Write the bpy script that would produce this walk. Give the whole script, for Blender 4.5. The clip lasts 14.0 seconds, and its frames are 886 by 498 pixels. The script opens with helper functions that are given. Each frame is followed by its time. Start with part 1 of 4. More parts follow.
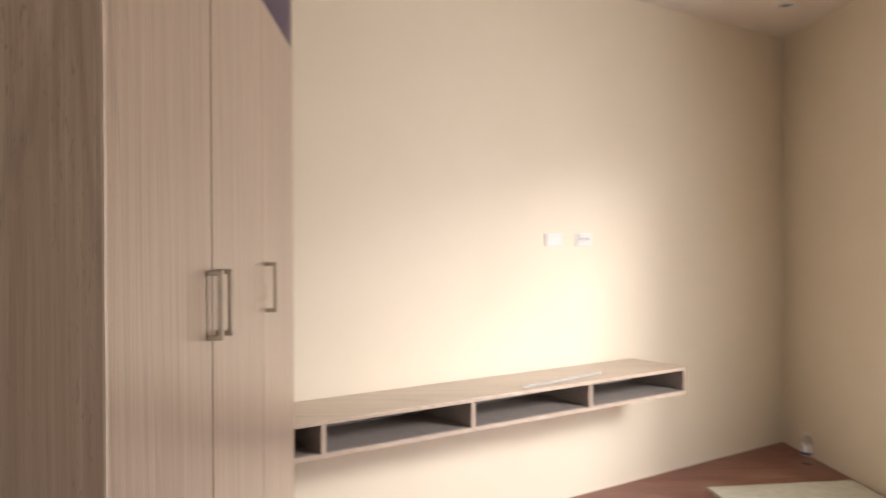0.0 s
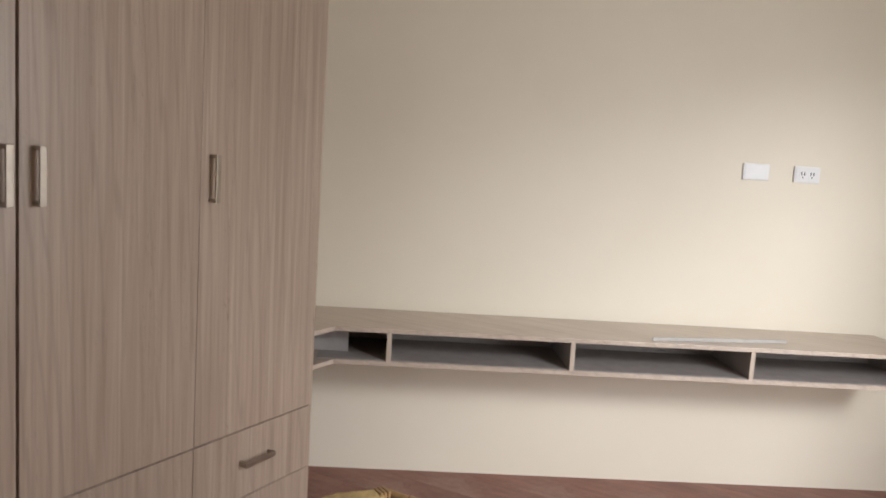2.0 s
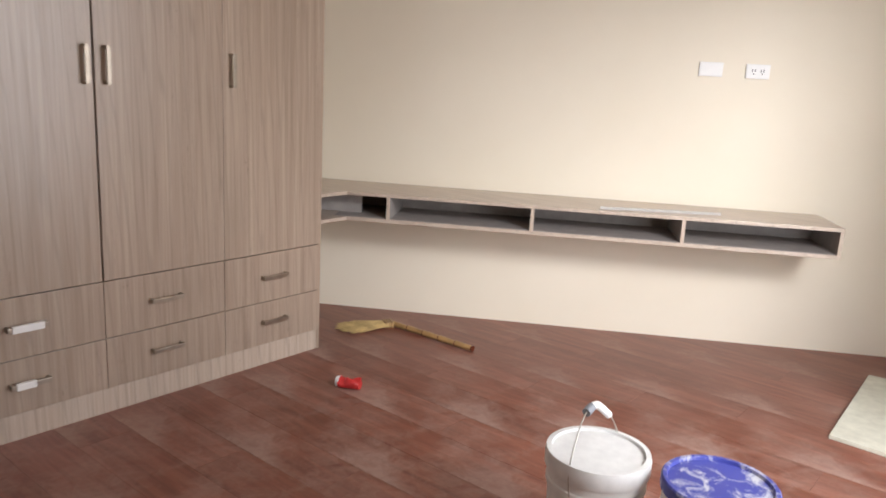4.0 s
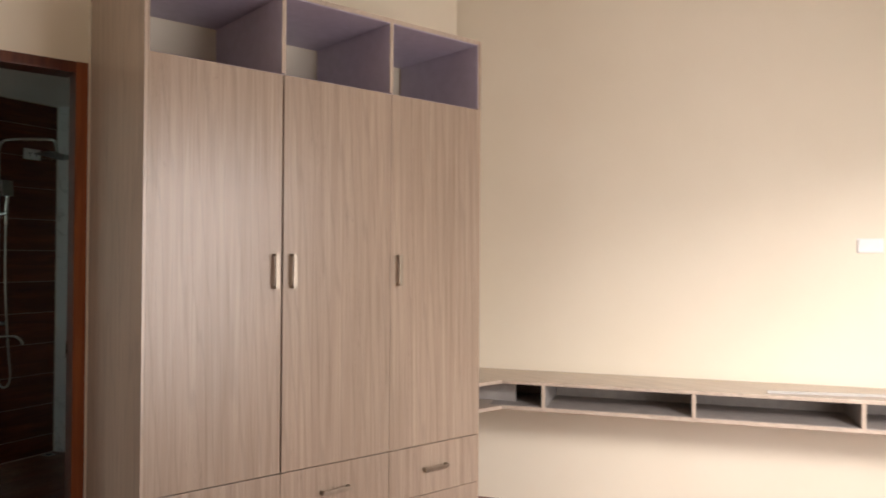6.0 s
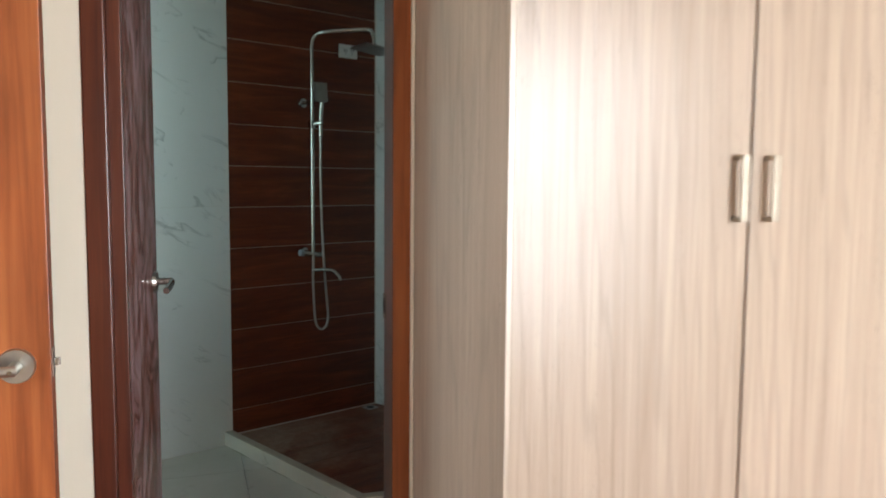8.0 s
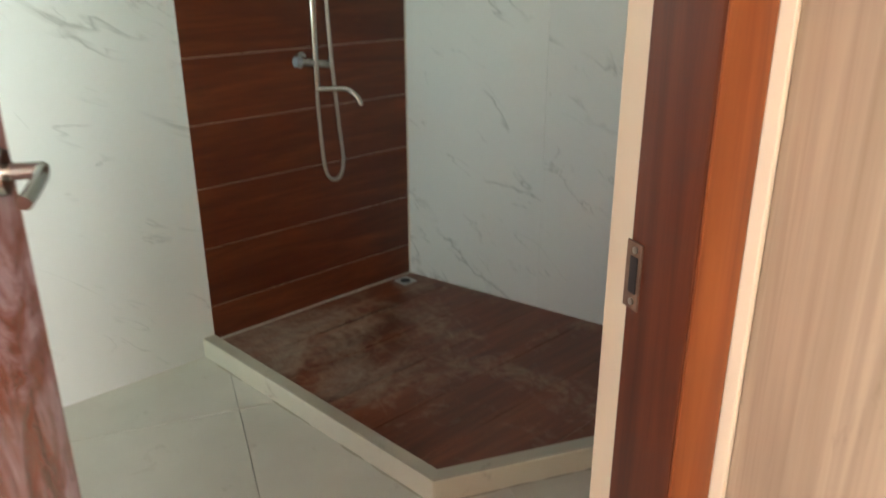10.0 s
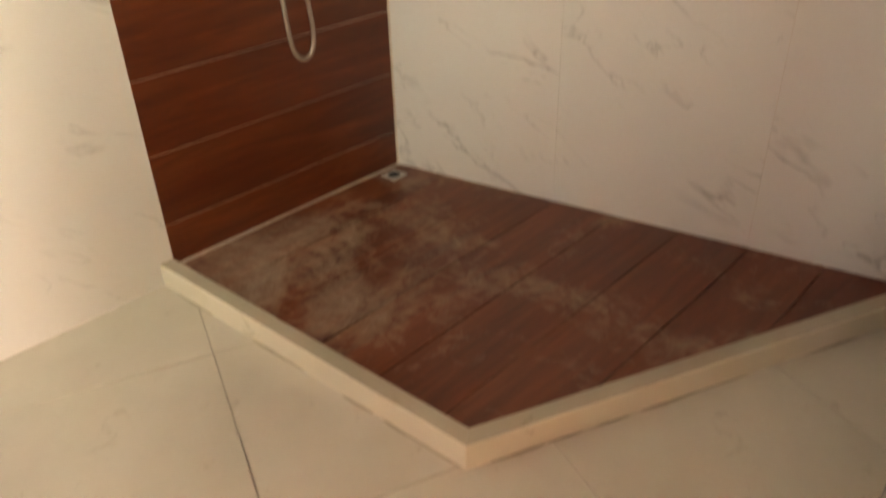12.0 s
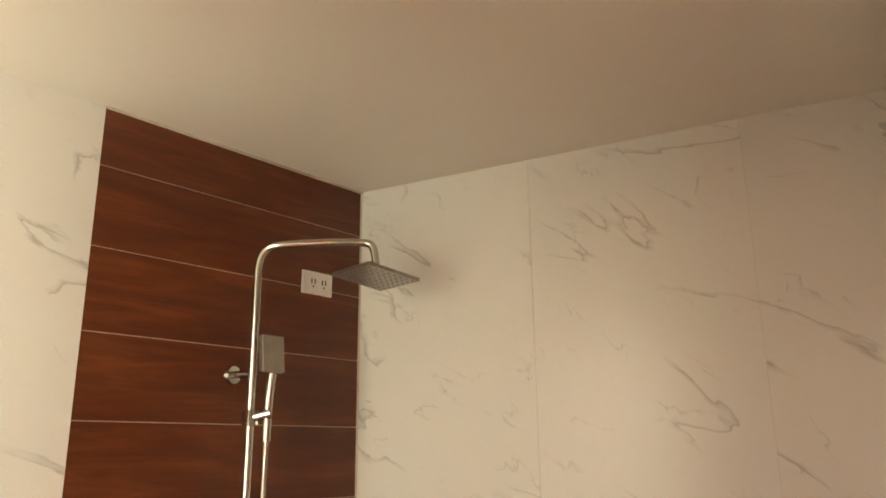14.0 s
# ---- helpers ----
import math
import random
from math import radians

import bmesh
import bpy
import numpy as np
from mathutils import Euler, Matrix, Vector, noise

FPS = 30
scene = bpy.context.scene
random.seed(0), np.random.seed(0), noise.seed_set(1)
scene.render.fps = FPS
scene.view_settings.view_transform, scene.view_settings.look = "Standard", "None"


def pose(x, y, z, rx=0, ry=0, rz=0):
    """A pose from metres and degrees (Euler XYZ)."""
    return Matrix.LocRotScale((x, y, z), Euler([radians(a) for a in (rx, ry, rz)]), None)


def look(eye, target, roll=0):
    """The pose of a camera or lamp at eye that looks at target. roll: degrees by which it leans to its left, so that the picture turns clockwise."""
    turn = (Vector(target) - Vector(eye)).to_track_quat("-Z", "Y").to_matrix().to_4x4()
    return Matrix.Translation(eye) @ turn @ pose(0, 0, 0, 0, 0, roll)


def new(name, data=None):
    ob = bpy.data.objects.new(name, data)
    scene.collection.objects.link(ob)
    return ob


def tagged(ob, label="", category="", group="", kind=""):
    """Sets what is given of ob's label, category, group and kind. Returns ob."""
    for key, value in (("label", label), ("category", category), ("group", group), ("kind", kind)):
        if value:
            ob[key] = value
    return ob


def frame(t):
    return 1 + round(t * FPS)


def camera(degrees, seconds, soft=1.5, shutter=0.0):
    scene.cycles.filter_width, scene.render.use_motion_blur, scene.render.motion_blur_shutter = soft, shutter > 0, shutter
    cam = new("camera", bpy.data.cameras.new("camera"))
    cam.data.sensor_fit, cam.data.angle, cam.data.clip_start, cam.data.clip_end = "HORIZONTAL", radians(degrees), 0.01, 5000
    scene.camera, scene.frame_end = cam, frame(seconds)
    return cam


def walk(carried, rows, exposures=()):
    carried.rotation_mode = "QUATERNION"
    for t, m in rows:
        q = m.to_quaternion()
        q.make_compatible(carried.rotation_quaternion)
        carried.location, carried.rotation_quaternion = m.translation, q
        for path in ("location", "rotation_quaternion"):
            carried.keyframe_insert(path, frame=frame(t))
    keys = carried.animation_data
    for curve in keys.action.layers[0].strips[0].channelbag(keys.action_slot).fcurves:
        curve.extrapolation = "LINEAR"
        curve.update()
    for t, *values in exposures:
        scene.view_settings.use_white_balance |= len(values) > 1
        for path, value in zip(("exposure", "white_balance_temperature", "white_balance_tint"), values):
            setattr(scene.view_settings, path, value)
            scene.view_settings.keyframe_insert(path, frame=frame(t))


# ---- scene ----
cam = camera(60.3, 14.0, 1.7, 0.4)


def eye(x, y, z, yaw, pitch, roll):
    """Camera pose from its place, heading, tilt and roll about the view axis."""
    return pose(x, y, z, 90 + pitch, 0, yaw) @ pose(0, 0, 0, 0, 0, roll)


PATH = [
    (0, eye(0.990, 1.400, 1.439, -2.58, -0.54, -0.20)),
    (0.5, eye(1.171, 1.631, 1.444, 11.84, -1.55, 1.80)),
    (1, eye(1.444, 1.848, 1.439, 22.23, -2.41, 0.90)),
    (1.5, eye(1.887, 1.845, 1.426, 25.73, -4.93, 1.00)),
    (2, eye(2.249, 1.921, 1.406, 29.09, -6.52, 3.60)),
    (2.5, eye(2.592, 1.979, 1.371, 35.10, -8.17, 4.10)),
    (2.7, eye(2.720, 1.980, 1.365, 36.00, -10.20, 3.60)),
    (4.8, eye(3.410, 1.390, 1.350, 42.20, -12.20, 0.60)),
    (5, eye(3.403, 1.383, 1.356, 43.06, -8.02, 0.40)),
    (5.5, eye(3.352, 1.404, 1.384, 45.49, -1.00, 0.00)),
    (6, eye(3.273, 1.458, 1.377, 49.22, 0.60, 0.40)),
    (6.5, eye(3.111, 1.632, 1.384, 57.79, -0.29, 1.60)),
    (7, eye(2.706, 1.713, 1.372, 65.16, -0.86, 0.90)),
    (7.5, eye(2.301, 1.796, 1.342, 69.49, -2.61, 0.00)),
    (9.8, eye(0.557, 1.888, 1.282, 70.07, -17.90, 0.44)),
    (10, eye(0.452, 1.933, 1.269, 69.24, -20.82, -0.21)),
    (10.5, eye(0.249, 2.011, 1.215, 68.89, -30.13, -2.10)),
    (11, eye(0.128, 2.010, 1.170, 70.08, -36.79, -3.27)),
    (11.5, eye(0.038, 1.992, 1.181, 68.40, -37.91, -3.90)),
    (12, eye(-0.019, 1.986, 1.194, 66.24, -31.31, -1.76)),
    (12.5, eye(-0.023, 1.992, 1.306, 65.32, -16.11, -0.54)),
    (13, eye(-0.046, 1.998, 1.368, 64.49, 0.27, -0.69)),
    (13.5, eye(-0.059, 1.987, 1.483, 63.42, 11.61, -0.62)),
    (14, eye(-0.070, 1.960, 1.531, 62.36, 14.87, -0.54)),
]

EXPOSURES = [
    (0.0, -0.1, 6700, 13), (1.0, -0.35, 6500, 11), (2.5, -0.65, 6000, 8), (5.0, -0.15, 6500, 13), (6.0, -0.1, 6800, 14), (6.8, 0.3, 6700, 10), (7.5, 0.8, 5850, 3),
    (9.8, 2.5, 6900, 9), (10.5, 2.7, 7500, 13), (11.0, 2.95, 8700, 20), (12.0, 3.05, 10800, 29), (13.0, 2.75, 11800, 33), (13.5, 2.85, 11300, 33), (14.0, 2.93, 10900, 33),
]
walk(cam, PATH, EXPOSURES)

# ---- light ----
world = bpy.data.worlds.new("sky")
scene.world = world
world.use_nodes = True
sky = world.node_tree.nodes.new("ShaderNodeTexSky")
sky.sky_type, sky.sun_disc = "NISHITA", False
sky.sun_elevation, sky.sun_rotation = radians(50), radians(100)
back = world.node_tree.nodes["Background"]
back.inputs["Strength"].default_value = 0.12
world.node_tree.links.new(sky.outputs["Color"], back.inputs["Color"])


def area_light(name, m, w, h, power, colour):
    data = bpy.data.lights.new(name, "AREA")
    data.shape, data.size, data.size_y, data.energy, data.color = "RECTANGLE", w, h, power, colour
    ob = new(name, data)
    ob.matrix_world = m
    return ob


# daylight outside and inside the bedroom window, at the entrance, and in the bathroom window's opening
area_light("window_daylight", look((6.20, 2.25, 3.25), (1.3, 4.85, 0.4)), 1.5, 1.0, 300, (1.0, 0.975, 0.95))
area_light("window_skylight", look((3.90, 3.78, 1.18), (1.4, 3.8, 0.0)), 1.45, 2.0, 68, (1.0, 0.965, 0.96))
area_light("upper_window_skylight", look((3.92, 3.95, 1.95), (1.5, 4.35, 0.35)), 1.1, 0.75, 9, (1.0, 0.975, 0.98))
area_light("doorway_daylight", look((0.80, 0.60, 1.15), (0.80, 2.4, 1.1)), 0.75, 1.9, 9, (1.0, 0.95, 0.88))
area_light("bathroom_daylight", look((-0.80, 0.80, 1.55), (-2.0, 1.28, 1.54)), 0.42, 1.2, 2.4, (0.72, 1.0, 0.97)).data.spread = radians(118)

# ---- materials ----
def mat(name, rough=0.5, metal=0.0):
    m = bpy.data.materials.new(name)
    m.use_nodes = True
    b = m.node_tree.nodes["Principled BSDF"]
    b.inputs["Roughness"].default_value, b.inputs["Metallic"].default_value = rough, metal
    return m, m.node_tree, b


def coords(nt, scale, rot=(0, 0, 0), kind="Object"):
    tc, mp = nt.nodes.new("ShaderNodeTexCoord"), nt.nodes.new("ShaderNodeMapping")
    mp.inputs["Scale"].default_value = scale
    if any(rot):
        turn = nt.nodes.new("ShaderNodeMapping")
        turn.inputs["Rotation"].default_value = rot
        nt.links.new(tc.outputs[kind], turn.inputs["Vector"])
        nt.links.new(turn.outputs[0], mp.inputs["Vector"])
    else:
        nt.links.new(tc.outputs[kind], mp.inputs["Vector"])
    return mp


def shifted(nt, mp):
    """Shift a mapping by each object's own random number."""
    info, mul = nt.nodes.new("ShaderNodeObjectInfo"), nt.nodes.new("ShaderNodeMath")
    mul.operation = "MULTIPLY"
    mul.inputs[1].default_value = 37.0
    nt.links.new(info.outputs["Random"], mul.inputs[0])
    nt.links.new(mul.outputs[0], mp.inputs["Location"])
    return info


def noisy(nt, mp, scale, detail=4.0, rough=0.55, distort=0.0):
    n = nt.nodes.new("ShaderNodeTexNoise")
    nt.links.new(mp.outputs[0], n.inputs["Vector"])
    n.inputs["Scale"].default_value, n.inputs["Detail"].default_value = scale, detail
    n.inputs["Roughness"].default_value, n.inputs["Distortion"].default_value = rough, distort
    return n.outputs["Fac"]


def ramp(nt, fac, stops):
    r = nt.nodes.new("ShaderNodeValToRGB")
    while len(r.color_ramp.elements) < len(stops):
        r.color_ramp.elements.new(0.5)
    for e, (p, c) in zip(r.color_ramp.elements, stops):
        e.position = p
        e.color = (*c, 1) if len(c) == 3 else c
    nt.links.new(fac, r.inputs["Fac"])
    return r.outputs["Color"]


def mix(nt, a, b, fac, mode="MIX"):
    n = nt.nodes.new("ShaderNodeMix")
    n.data_type, n.blend_type = "RGBA", mode
    for sock, v in ((n.inputs["A"], a), (n.inputs["B"], b), (n.inputs["Factor"], fac)):
        if isinstance(v, bpy.types.NodeSocket):
            nt.links.new(v, sock)
        elif isinstance(v, tuple):
            sock.default_value = (*v, 1)
        else:
            sock.default_value = v
    return n.outputs["Result"]


def bump(nt, b, height, strength, dist=0.002):
    n = nt.nodes.new("ShaderNodeBump")
    n.inputs["Strength"].default_value, n.inputs["Distance"].default_value = strength, dist
    nt.links.new(height, n.inputs["Height"])
    nt.links.new(n.outputs["Normal"], b.inputs["Normal"])


def grey(v):
    return (v, v, v)


def paint(name, a, b2, rough=0.6, bumps=0.12):
    m, nt, b = mat(name, rough)
    mp = coords(nt, (1, 1, 1))
    c = ramp(nt, noisy(nt, mp, 1.3, 5), [(0.3, a), (0.7, b2)])
    nt.links.new(c, b.inputs["Base Color"])
    bump(nt, b, noisy(nt, mp, 160, 3), bumps, 0.001)
    return m


def laminate(name, dark, mid, light, rough=0.27, rot=(0, 0, 0)):
    """Wood-grain laminate with upright grain."""
    m, nt, b = mat(name, rough)
    b.inputs["Specular IOR Level"].default_value = 0.62
    mp = coords(nt, (1, 1, 0.020), rot)
    shifted(nt, mp)
    mid_grain = noisy(nt, mp, 48, 6, 0.6, 0.9)
    c = ramp(nt, mid_grain, [(0.28, dark), (0.5, mid), (0.72, light)])
    mp2 = coords(nt, (1, 1, 0.016), rot)
    shifted(nt, mp2)
    fine = noisy(nt, mp2, 230, 3, 0.7, 0.6)
    c = mix(nt, c, ramp(nt, fine, [(0.36, grey(0.80)), (0.54, grey(1.0))]), 0.5, "MULTIPLY")
    mp3 = coords(nt, (1, 1, 0.07), rot)
    shifted(nt, mp3)
    w = nt.nodes.new("ShaderNodeTexWave")
    w.wave_type, w.bands_direction = "RINGS", "Z"
    nt.links.new(mp3.outputs[0], w.inputs["Vector"])
    w.inputs["Scale"].default_value, w.inputs["Distortion"].default_value = 9.0, 9.0
    w.inputs["Detail"].default_value, w.inputs["Detail Scale"].default_value = 3.0, 1.2
    c = mix(nt, c, ramp(nt, w.outputs["Fac"], [(0.0, grey(0.72)), (0.14, grey(1.0))]), 0.42, "MULTIPLY")
    mp4 = coords(nt, (1, 1, 0.13), rot)
    shifted(nt, mp4)
    flecks = ramp(nt, noisy(nt, mp4, 190, 2, 0.6, 1.5), [(0.30, grey(0.66)), (0.40, grey(1.0))])
    bands = ramp(nt, noisy(nt, mp3, 9, 2), [(0.50, grey(0.0)), (0.62, grey(0.9))])
    c = mix(nt, c, flecks, bands, "MULTIPLY")
    broad = noisy(nt, coords(nt, (1, 1, 0.2)), 3.0, 2)
    c = mix(nt, c, ramp(nt, broad, [(0.3, grey(0.9)), (0.7, grey(1.05))]), 0.8, "MULTIPLY")
    nt.links.new(c, b.inputs["Base Color"])
    bump(nt, b, fine, 0.25, 0.0008)
    return m


def wood_tile(name, dark, mid, light, rough, stretch, dust=None, turn=0.0, spot=None):
    """Wood-look porcelain plank, its grain along the stretched axis."""
    m, nt, b = mat(name, rough)
    mp = coords(nt, stretch, (0, 0, turn))
    info = shifted(nt, mp)
    g = noisy(nt, mp, 16, 8, 0.65, 0.8)
    c = ramp(nt, g, [(0.25, dark), (0.5, mid), (0.75, light)])
    fine = noisy(nt, mp, 70, 4, 0.7)
    c = mix(nt, c, ramp(nt, fine, [(0.3, grey(0.7)), (0.6, grey(1.08))]), 0.6, "MULTIPLY")
    c = mix(nt, c, ramp(nt, info.outputs["Random"], [(0.0, grey(0.90)), (1.0, grey(1.08))]), 0.8, "MULTIPLY")
    if dust:
        colour, low, high, amount = dust
        d = noisy(nt, coords(nt, (1, 1, 1), kind="Object"), 2.2, 6, 0.6, 1.2)
        d2 = noisy(nt, coords(nt, (1, 1, 1)), 14, 5, 0.7, 1.5)
        f = mix(nt, d, d2, 0.35)
        if spot:
            (px, py), reach = spot
            far = nt.nodes.new("ShaderNodeVectorMath")
            far.operation = "DISTANCE"
            nt.links.new(coords(nt, (1, 1, 1)).outputs[0], far.inputs[0])
            far.inputs[1].default_value = (px, py, 0.047)
            near = ramp(nt, far.outputs["Value"], [(0.0, grey(0.10)), (reach * 0.5, grey(0.07)), (reach, grey(0.0))])
            f = mix(nt, f, near, 1.0, "ADD")
            smear = noisy(nt, coords(nt, (1, 1, 1)), 26, 6, 0.75, 2.6)
            f = mix(nt, f, mix(nt, smear, near, 1.0, "MULTIPLY"), 1.0, "ADD")
        fac = ramp(nt, f, [(low, grey(0.0)), (high, grey(amount))])
        c = mix(nt, c, colour, fac)
        rr = ramp(nt, f, [(low, grey(rough)), (high, grey(0.75))])
        nt.links.new(rr, b.inputs["Roughness"])
    nt.links.new(c, b.inputs["Base Color"])
    bump(nt, b, fine, 0.2, 0.001)
    return m


def marble(name):
    """White porcelain with broken grey veins that lean down one way."""
    m, nt, b = mat(name, 0.30)
    lean = coords(nt, (0.55, 1, 1.5), (0, radians(-33), 0))
    shifted(nt, lean)
    c = ramp(nt, noisy(nt, coords(nt, (1, 1, 1)), 1.2, 4, 0.5), [(0.3, (0.70, 0.70, 0.675)), (0.7, (0.76, 0.755, 0.725))])
    for scale, width, low, high, amount in ((2.6, 0.010, 0.50, 0.60, 0.62), (5.2, 0.007, 0.53, 0.62, 0.42)):
        ridge = noisy(nt, lean, scale, 5, 0.5, 0.7)
        line = ramp(nt, ridge, [(0.5 - width, grey(0.0)), (0.5, grey(1.0)), (0.5 + width * 0.6, grey(0.5)), (0.5 + width * 2.6, grey(0.0))])
        patch = ramp(nt, noisy(nt, lean, scale * 1.7, 2), [(low, grey(0.0)), (high, grey(amount))])
        c = mix(nt, c, (0.31, 0.31, 0.29), mix(nt, line, patch, 1.0, "MULTIPLY"))
    nt.links.new(c, b.inputs["Base Color"])
    return m


def stone_tile(name, a, b2, dirt):
    m, nt, b = mat(name, 0.38)
    mp = coords(nt, (1, 1, 1))
    c = ramp(nt, noisy(nt, mp, 3.0, 7, 0.6), [(0.3, a), (0.7, b2)])
    d = ramp(nt, noisy(nt, mp, 9, 6, 0.7, 1.0), [(0.60, grey(0.0)), (0.74, grey(0.55))])
    c = mix(nt, c, dirt, d)
    nt.links.new(c, b.inputs["Base Color"])
    nt.links.new(ramp(nt, noisy(nt, mp, 5, 4), [(0.3, grey(0.3)), (0.7, grey(0.5))]), b.inputs["Roughness"])
    return m


def varnish(name, dark, mid, light, rough=0.3, film=None):
    m, nt, b = mat(name, rough)
    mp = coords(nt, (1, 1, 0.05))
    shifted(nt, mp)
    g = noisy(nt, mp, 40, 7, 0.6, 0.5)
    c = ramp(nt, g, [(0.28, dark), (0.5, mid), (0.74, light)])
    spots = ramp(nt, noisy(nt, coords(nt, (1, 1, 0.5)), 6, 3), [(0.3, grey(0.75)), (0.6, grey(1.05))])
    c = mix(nt, c, spots, 0.7, "MULTIPLY")
    if film:
        f = noisy(nt, coords(nt, (1, 1, 0.45)), 7, 6, 0.65, 2.0)
        fac = ramp(nt, f, [(0.42, grey(0.0)), (0.60, grey(0.65))])
        c = mix(nt, c, film, fac)
        bump(nt, b, f, 0.8, 0.01)
    nt.links.new(c, b.inputs["Base Color"])
    return m


def plain(name, colour, rough=0.5, metal=0.0, vary=0.12):
    m, nt, b = mat(name, rough, metal)
    mp = coords(nt, (1, 1, 1))
    lo, hi = tuple(c * (1 - vary) for c in colour), tuple(min(1, c * (1 + vary)) for c in colour)
    nt.links.new(ramp(nt, noisy(nt, mp, 22, 5), [(0.3, lo), (0.7, hi)]), b.inputs["Base Color"])
    return m


M_WALL = paint("cream_wall_paint", (0.79, 0.72, 0.585), (0.83, 0.765, 0.635))
M_CEIL = paint("white_ceiling_paint", (0.80, 0.76, 0.70), (0.84, 0.80, 0.74))
M_LAM = laminate("ash_laminate", (0.35, 0.265, 0.198), (0.41, 0.318, 0.244), (0.48, 0.385, 0.302), 0.31)
M_LAMP = laminate("pale_laminate", (0.49, 0.395, 0.31), (0.56, 0.465, 0.375), (0.62, 0.525, 0.43))
M_BOARD = laminate("lengthwise_laminate", (0.47, 0.38, 0.30), (0.54, 0.445, 0.36), (0.60, 0.505, 0.415), 0.3, (0, radians(-90), radians(-31.9)))
M_INNER = plain("lavender_board", (0.50, 0.45, 0.55), 0.45, vary=0.06)
M_SHELF_IN = plain("grey_board", (0.34, 0.31, 0.29), 0.5, vary=0.1)
M_NICKEL = plain("brushed_nickel", (0.38, 0.33, 0.27), 0.42, 1.0)
M_CHROME = plain("chrome", (0.50, 0.49, 0.46), 0.2, 1.0, 0.03)
M_STEEL = plain("satin_steel", (0.45, 0.435, 0.40), 0.34, 1.0)
M_WHITEP = plain("white_plastic", (0.80, 0.80, 0.79), 0.35, vary=0.03)
M_CERAMIC = plain("white_ceramic", (0.80, 0.79, 0.77), 0.12, vary=0.02)
M_PAPER = plain("white_wrap", (0.85, 0.84, 0.82), 0.4, vary=0.04)
M_STRIP = plain("grey_strip", (0.46, 0.44, 0.41), 0.5)
M_OLD = plain("painted_over_steel", (0.20, 0.13, 0.10), 0.5, vary=0.5)
M_DARK = plain("dark_slot", (0.03, 0.03, 0.035), 0.6)
M_GREY = plain("grey_plastic", (0.22, 0.23, 0.25), 0.5)
M_FLOOR = wood_tile("red_wood_plank", (0.125, 0.036, 0.021), (0.20, 0.066, 0.040), (0.29, 0.11, 0.07), 0.34, (0.10, 1, 1),
                    ((0.40, 0.28, 0.23), 0.44, 0.64, 0.65))
M_SHFLOOR = wood_tile("shower_floor_plank", (0.085, 0.019, 0.008), (0.15, 0.036, 0.014), (0.215, 0.062, 0.025), 0.42, (0.10, 1, 1),
                      ((0.50, 0.42, 0.32), 0.52, 0.74, 0.62), radians(67.6), ((-1.80, 2.38), 0.55))
M_SHWALL = wood_tile("shower_wall_plank", (0.070, 0.013, 0.006), (0.135, 0.029, 0.011), (0.25, 0.068, 0.025), 0.34, (0.10, 0.10, 1))
M_GROUT = plain("pale_grout", (0.60, 0.53, 0.45), 0.8)
M_JOINT = plain("dirty_joint", (0.20, 0.17, 0.12), 0.85)
M_MARBLE = marble("white_marble_tile")
M_BATHFLOOR = stone_tile("beige_floor_tile", (0.58, 0.545, 0.465), (0.66, 0.625, 0.545), (0.38, 0.33, 0.25))
M_CURB = stone_tile("cream_curb", (0.74, 0.69, 0.57), (0.81, 0.76, 0.64), (0.36, 0.30, 0.20))
M_MORTAR = stone_tile("kerb_mortar", (0.40, 0.36, 0.28), (0.50, 0.45, 0.35), (0.24, 0.20, 0.14))
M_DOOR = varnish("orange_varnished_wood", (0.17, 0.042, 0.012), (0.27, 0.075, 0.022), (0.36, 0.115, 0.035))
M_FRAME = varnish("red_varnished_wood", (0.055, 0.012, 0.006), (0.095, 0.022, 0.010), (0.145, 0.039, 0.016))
M_FILM = varnish("film_covered_wood", (0.13, 0.035, 0.02), (0.21, 0.065, 0.04), (0.27, 0.10, 0.07), 0.22, (0.50, 0.36, 0.38))
M_TRIM = paint("cream_trim", (0.78, 0.70, 0.58), (0.83, 0.76, 0.64), 0.4)
M_PLASTER = paint("white_plaster", (0.78, 0.77, 0.72), (0.83, 0.82, 0.77), 0.5)
M_BUCKET = plain("white_bucket", (0.72, 0.72, 0.70), 0.4, vary=0.08)
M_BLUE = plain("blue_print", (0.035, 0.05, 0.26), 0.4)
M_YELLOW = plain("yellow_print", (0.75, 0.52, 0.06), 0.45)
M_REDP = plain("red_print", (0.52, 0.03, 0.03), 0.35)
M_STRAW = plain("straw_bristle", (0.46, 0.33, 0.14), 0.8, vary=0.3)
M_BAMBOO = plain("bamboo_cane", (0.38, 0.23, 0.095), 0.4, vary=0.25)
M_RAWWOOD = plain("raw_lumber", (0.46, 0.28, 0.13), 0.7, vary=0.25)
M_FOAM = plain("pale_foam", (0.58, 0.57, 0.47), 0.85, vary=0.1)
M_CLOTH = plain("pale_rag", (0.56, 0.54, 0.50), 0.9, vary=0.15)


def splotched():
    m, nt, b = mat("splashed_blue_lid", 0.45)
    mp = coords(nt, (1, 1, 1))
    f = ramp(nt, noisy(nt, mp, 14, 6, 0.7, 1.0), [(0.50, grey(0.0)), (0.66, grey(0.9))])
    nt.links.new(mix(nt, (0.05, 0.06, 0.30), (0.55, 0.55, 0.56), f), b.inputs["Base Color"])
    return m


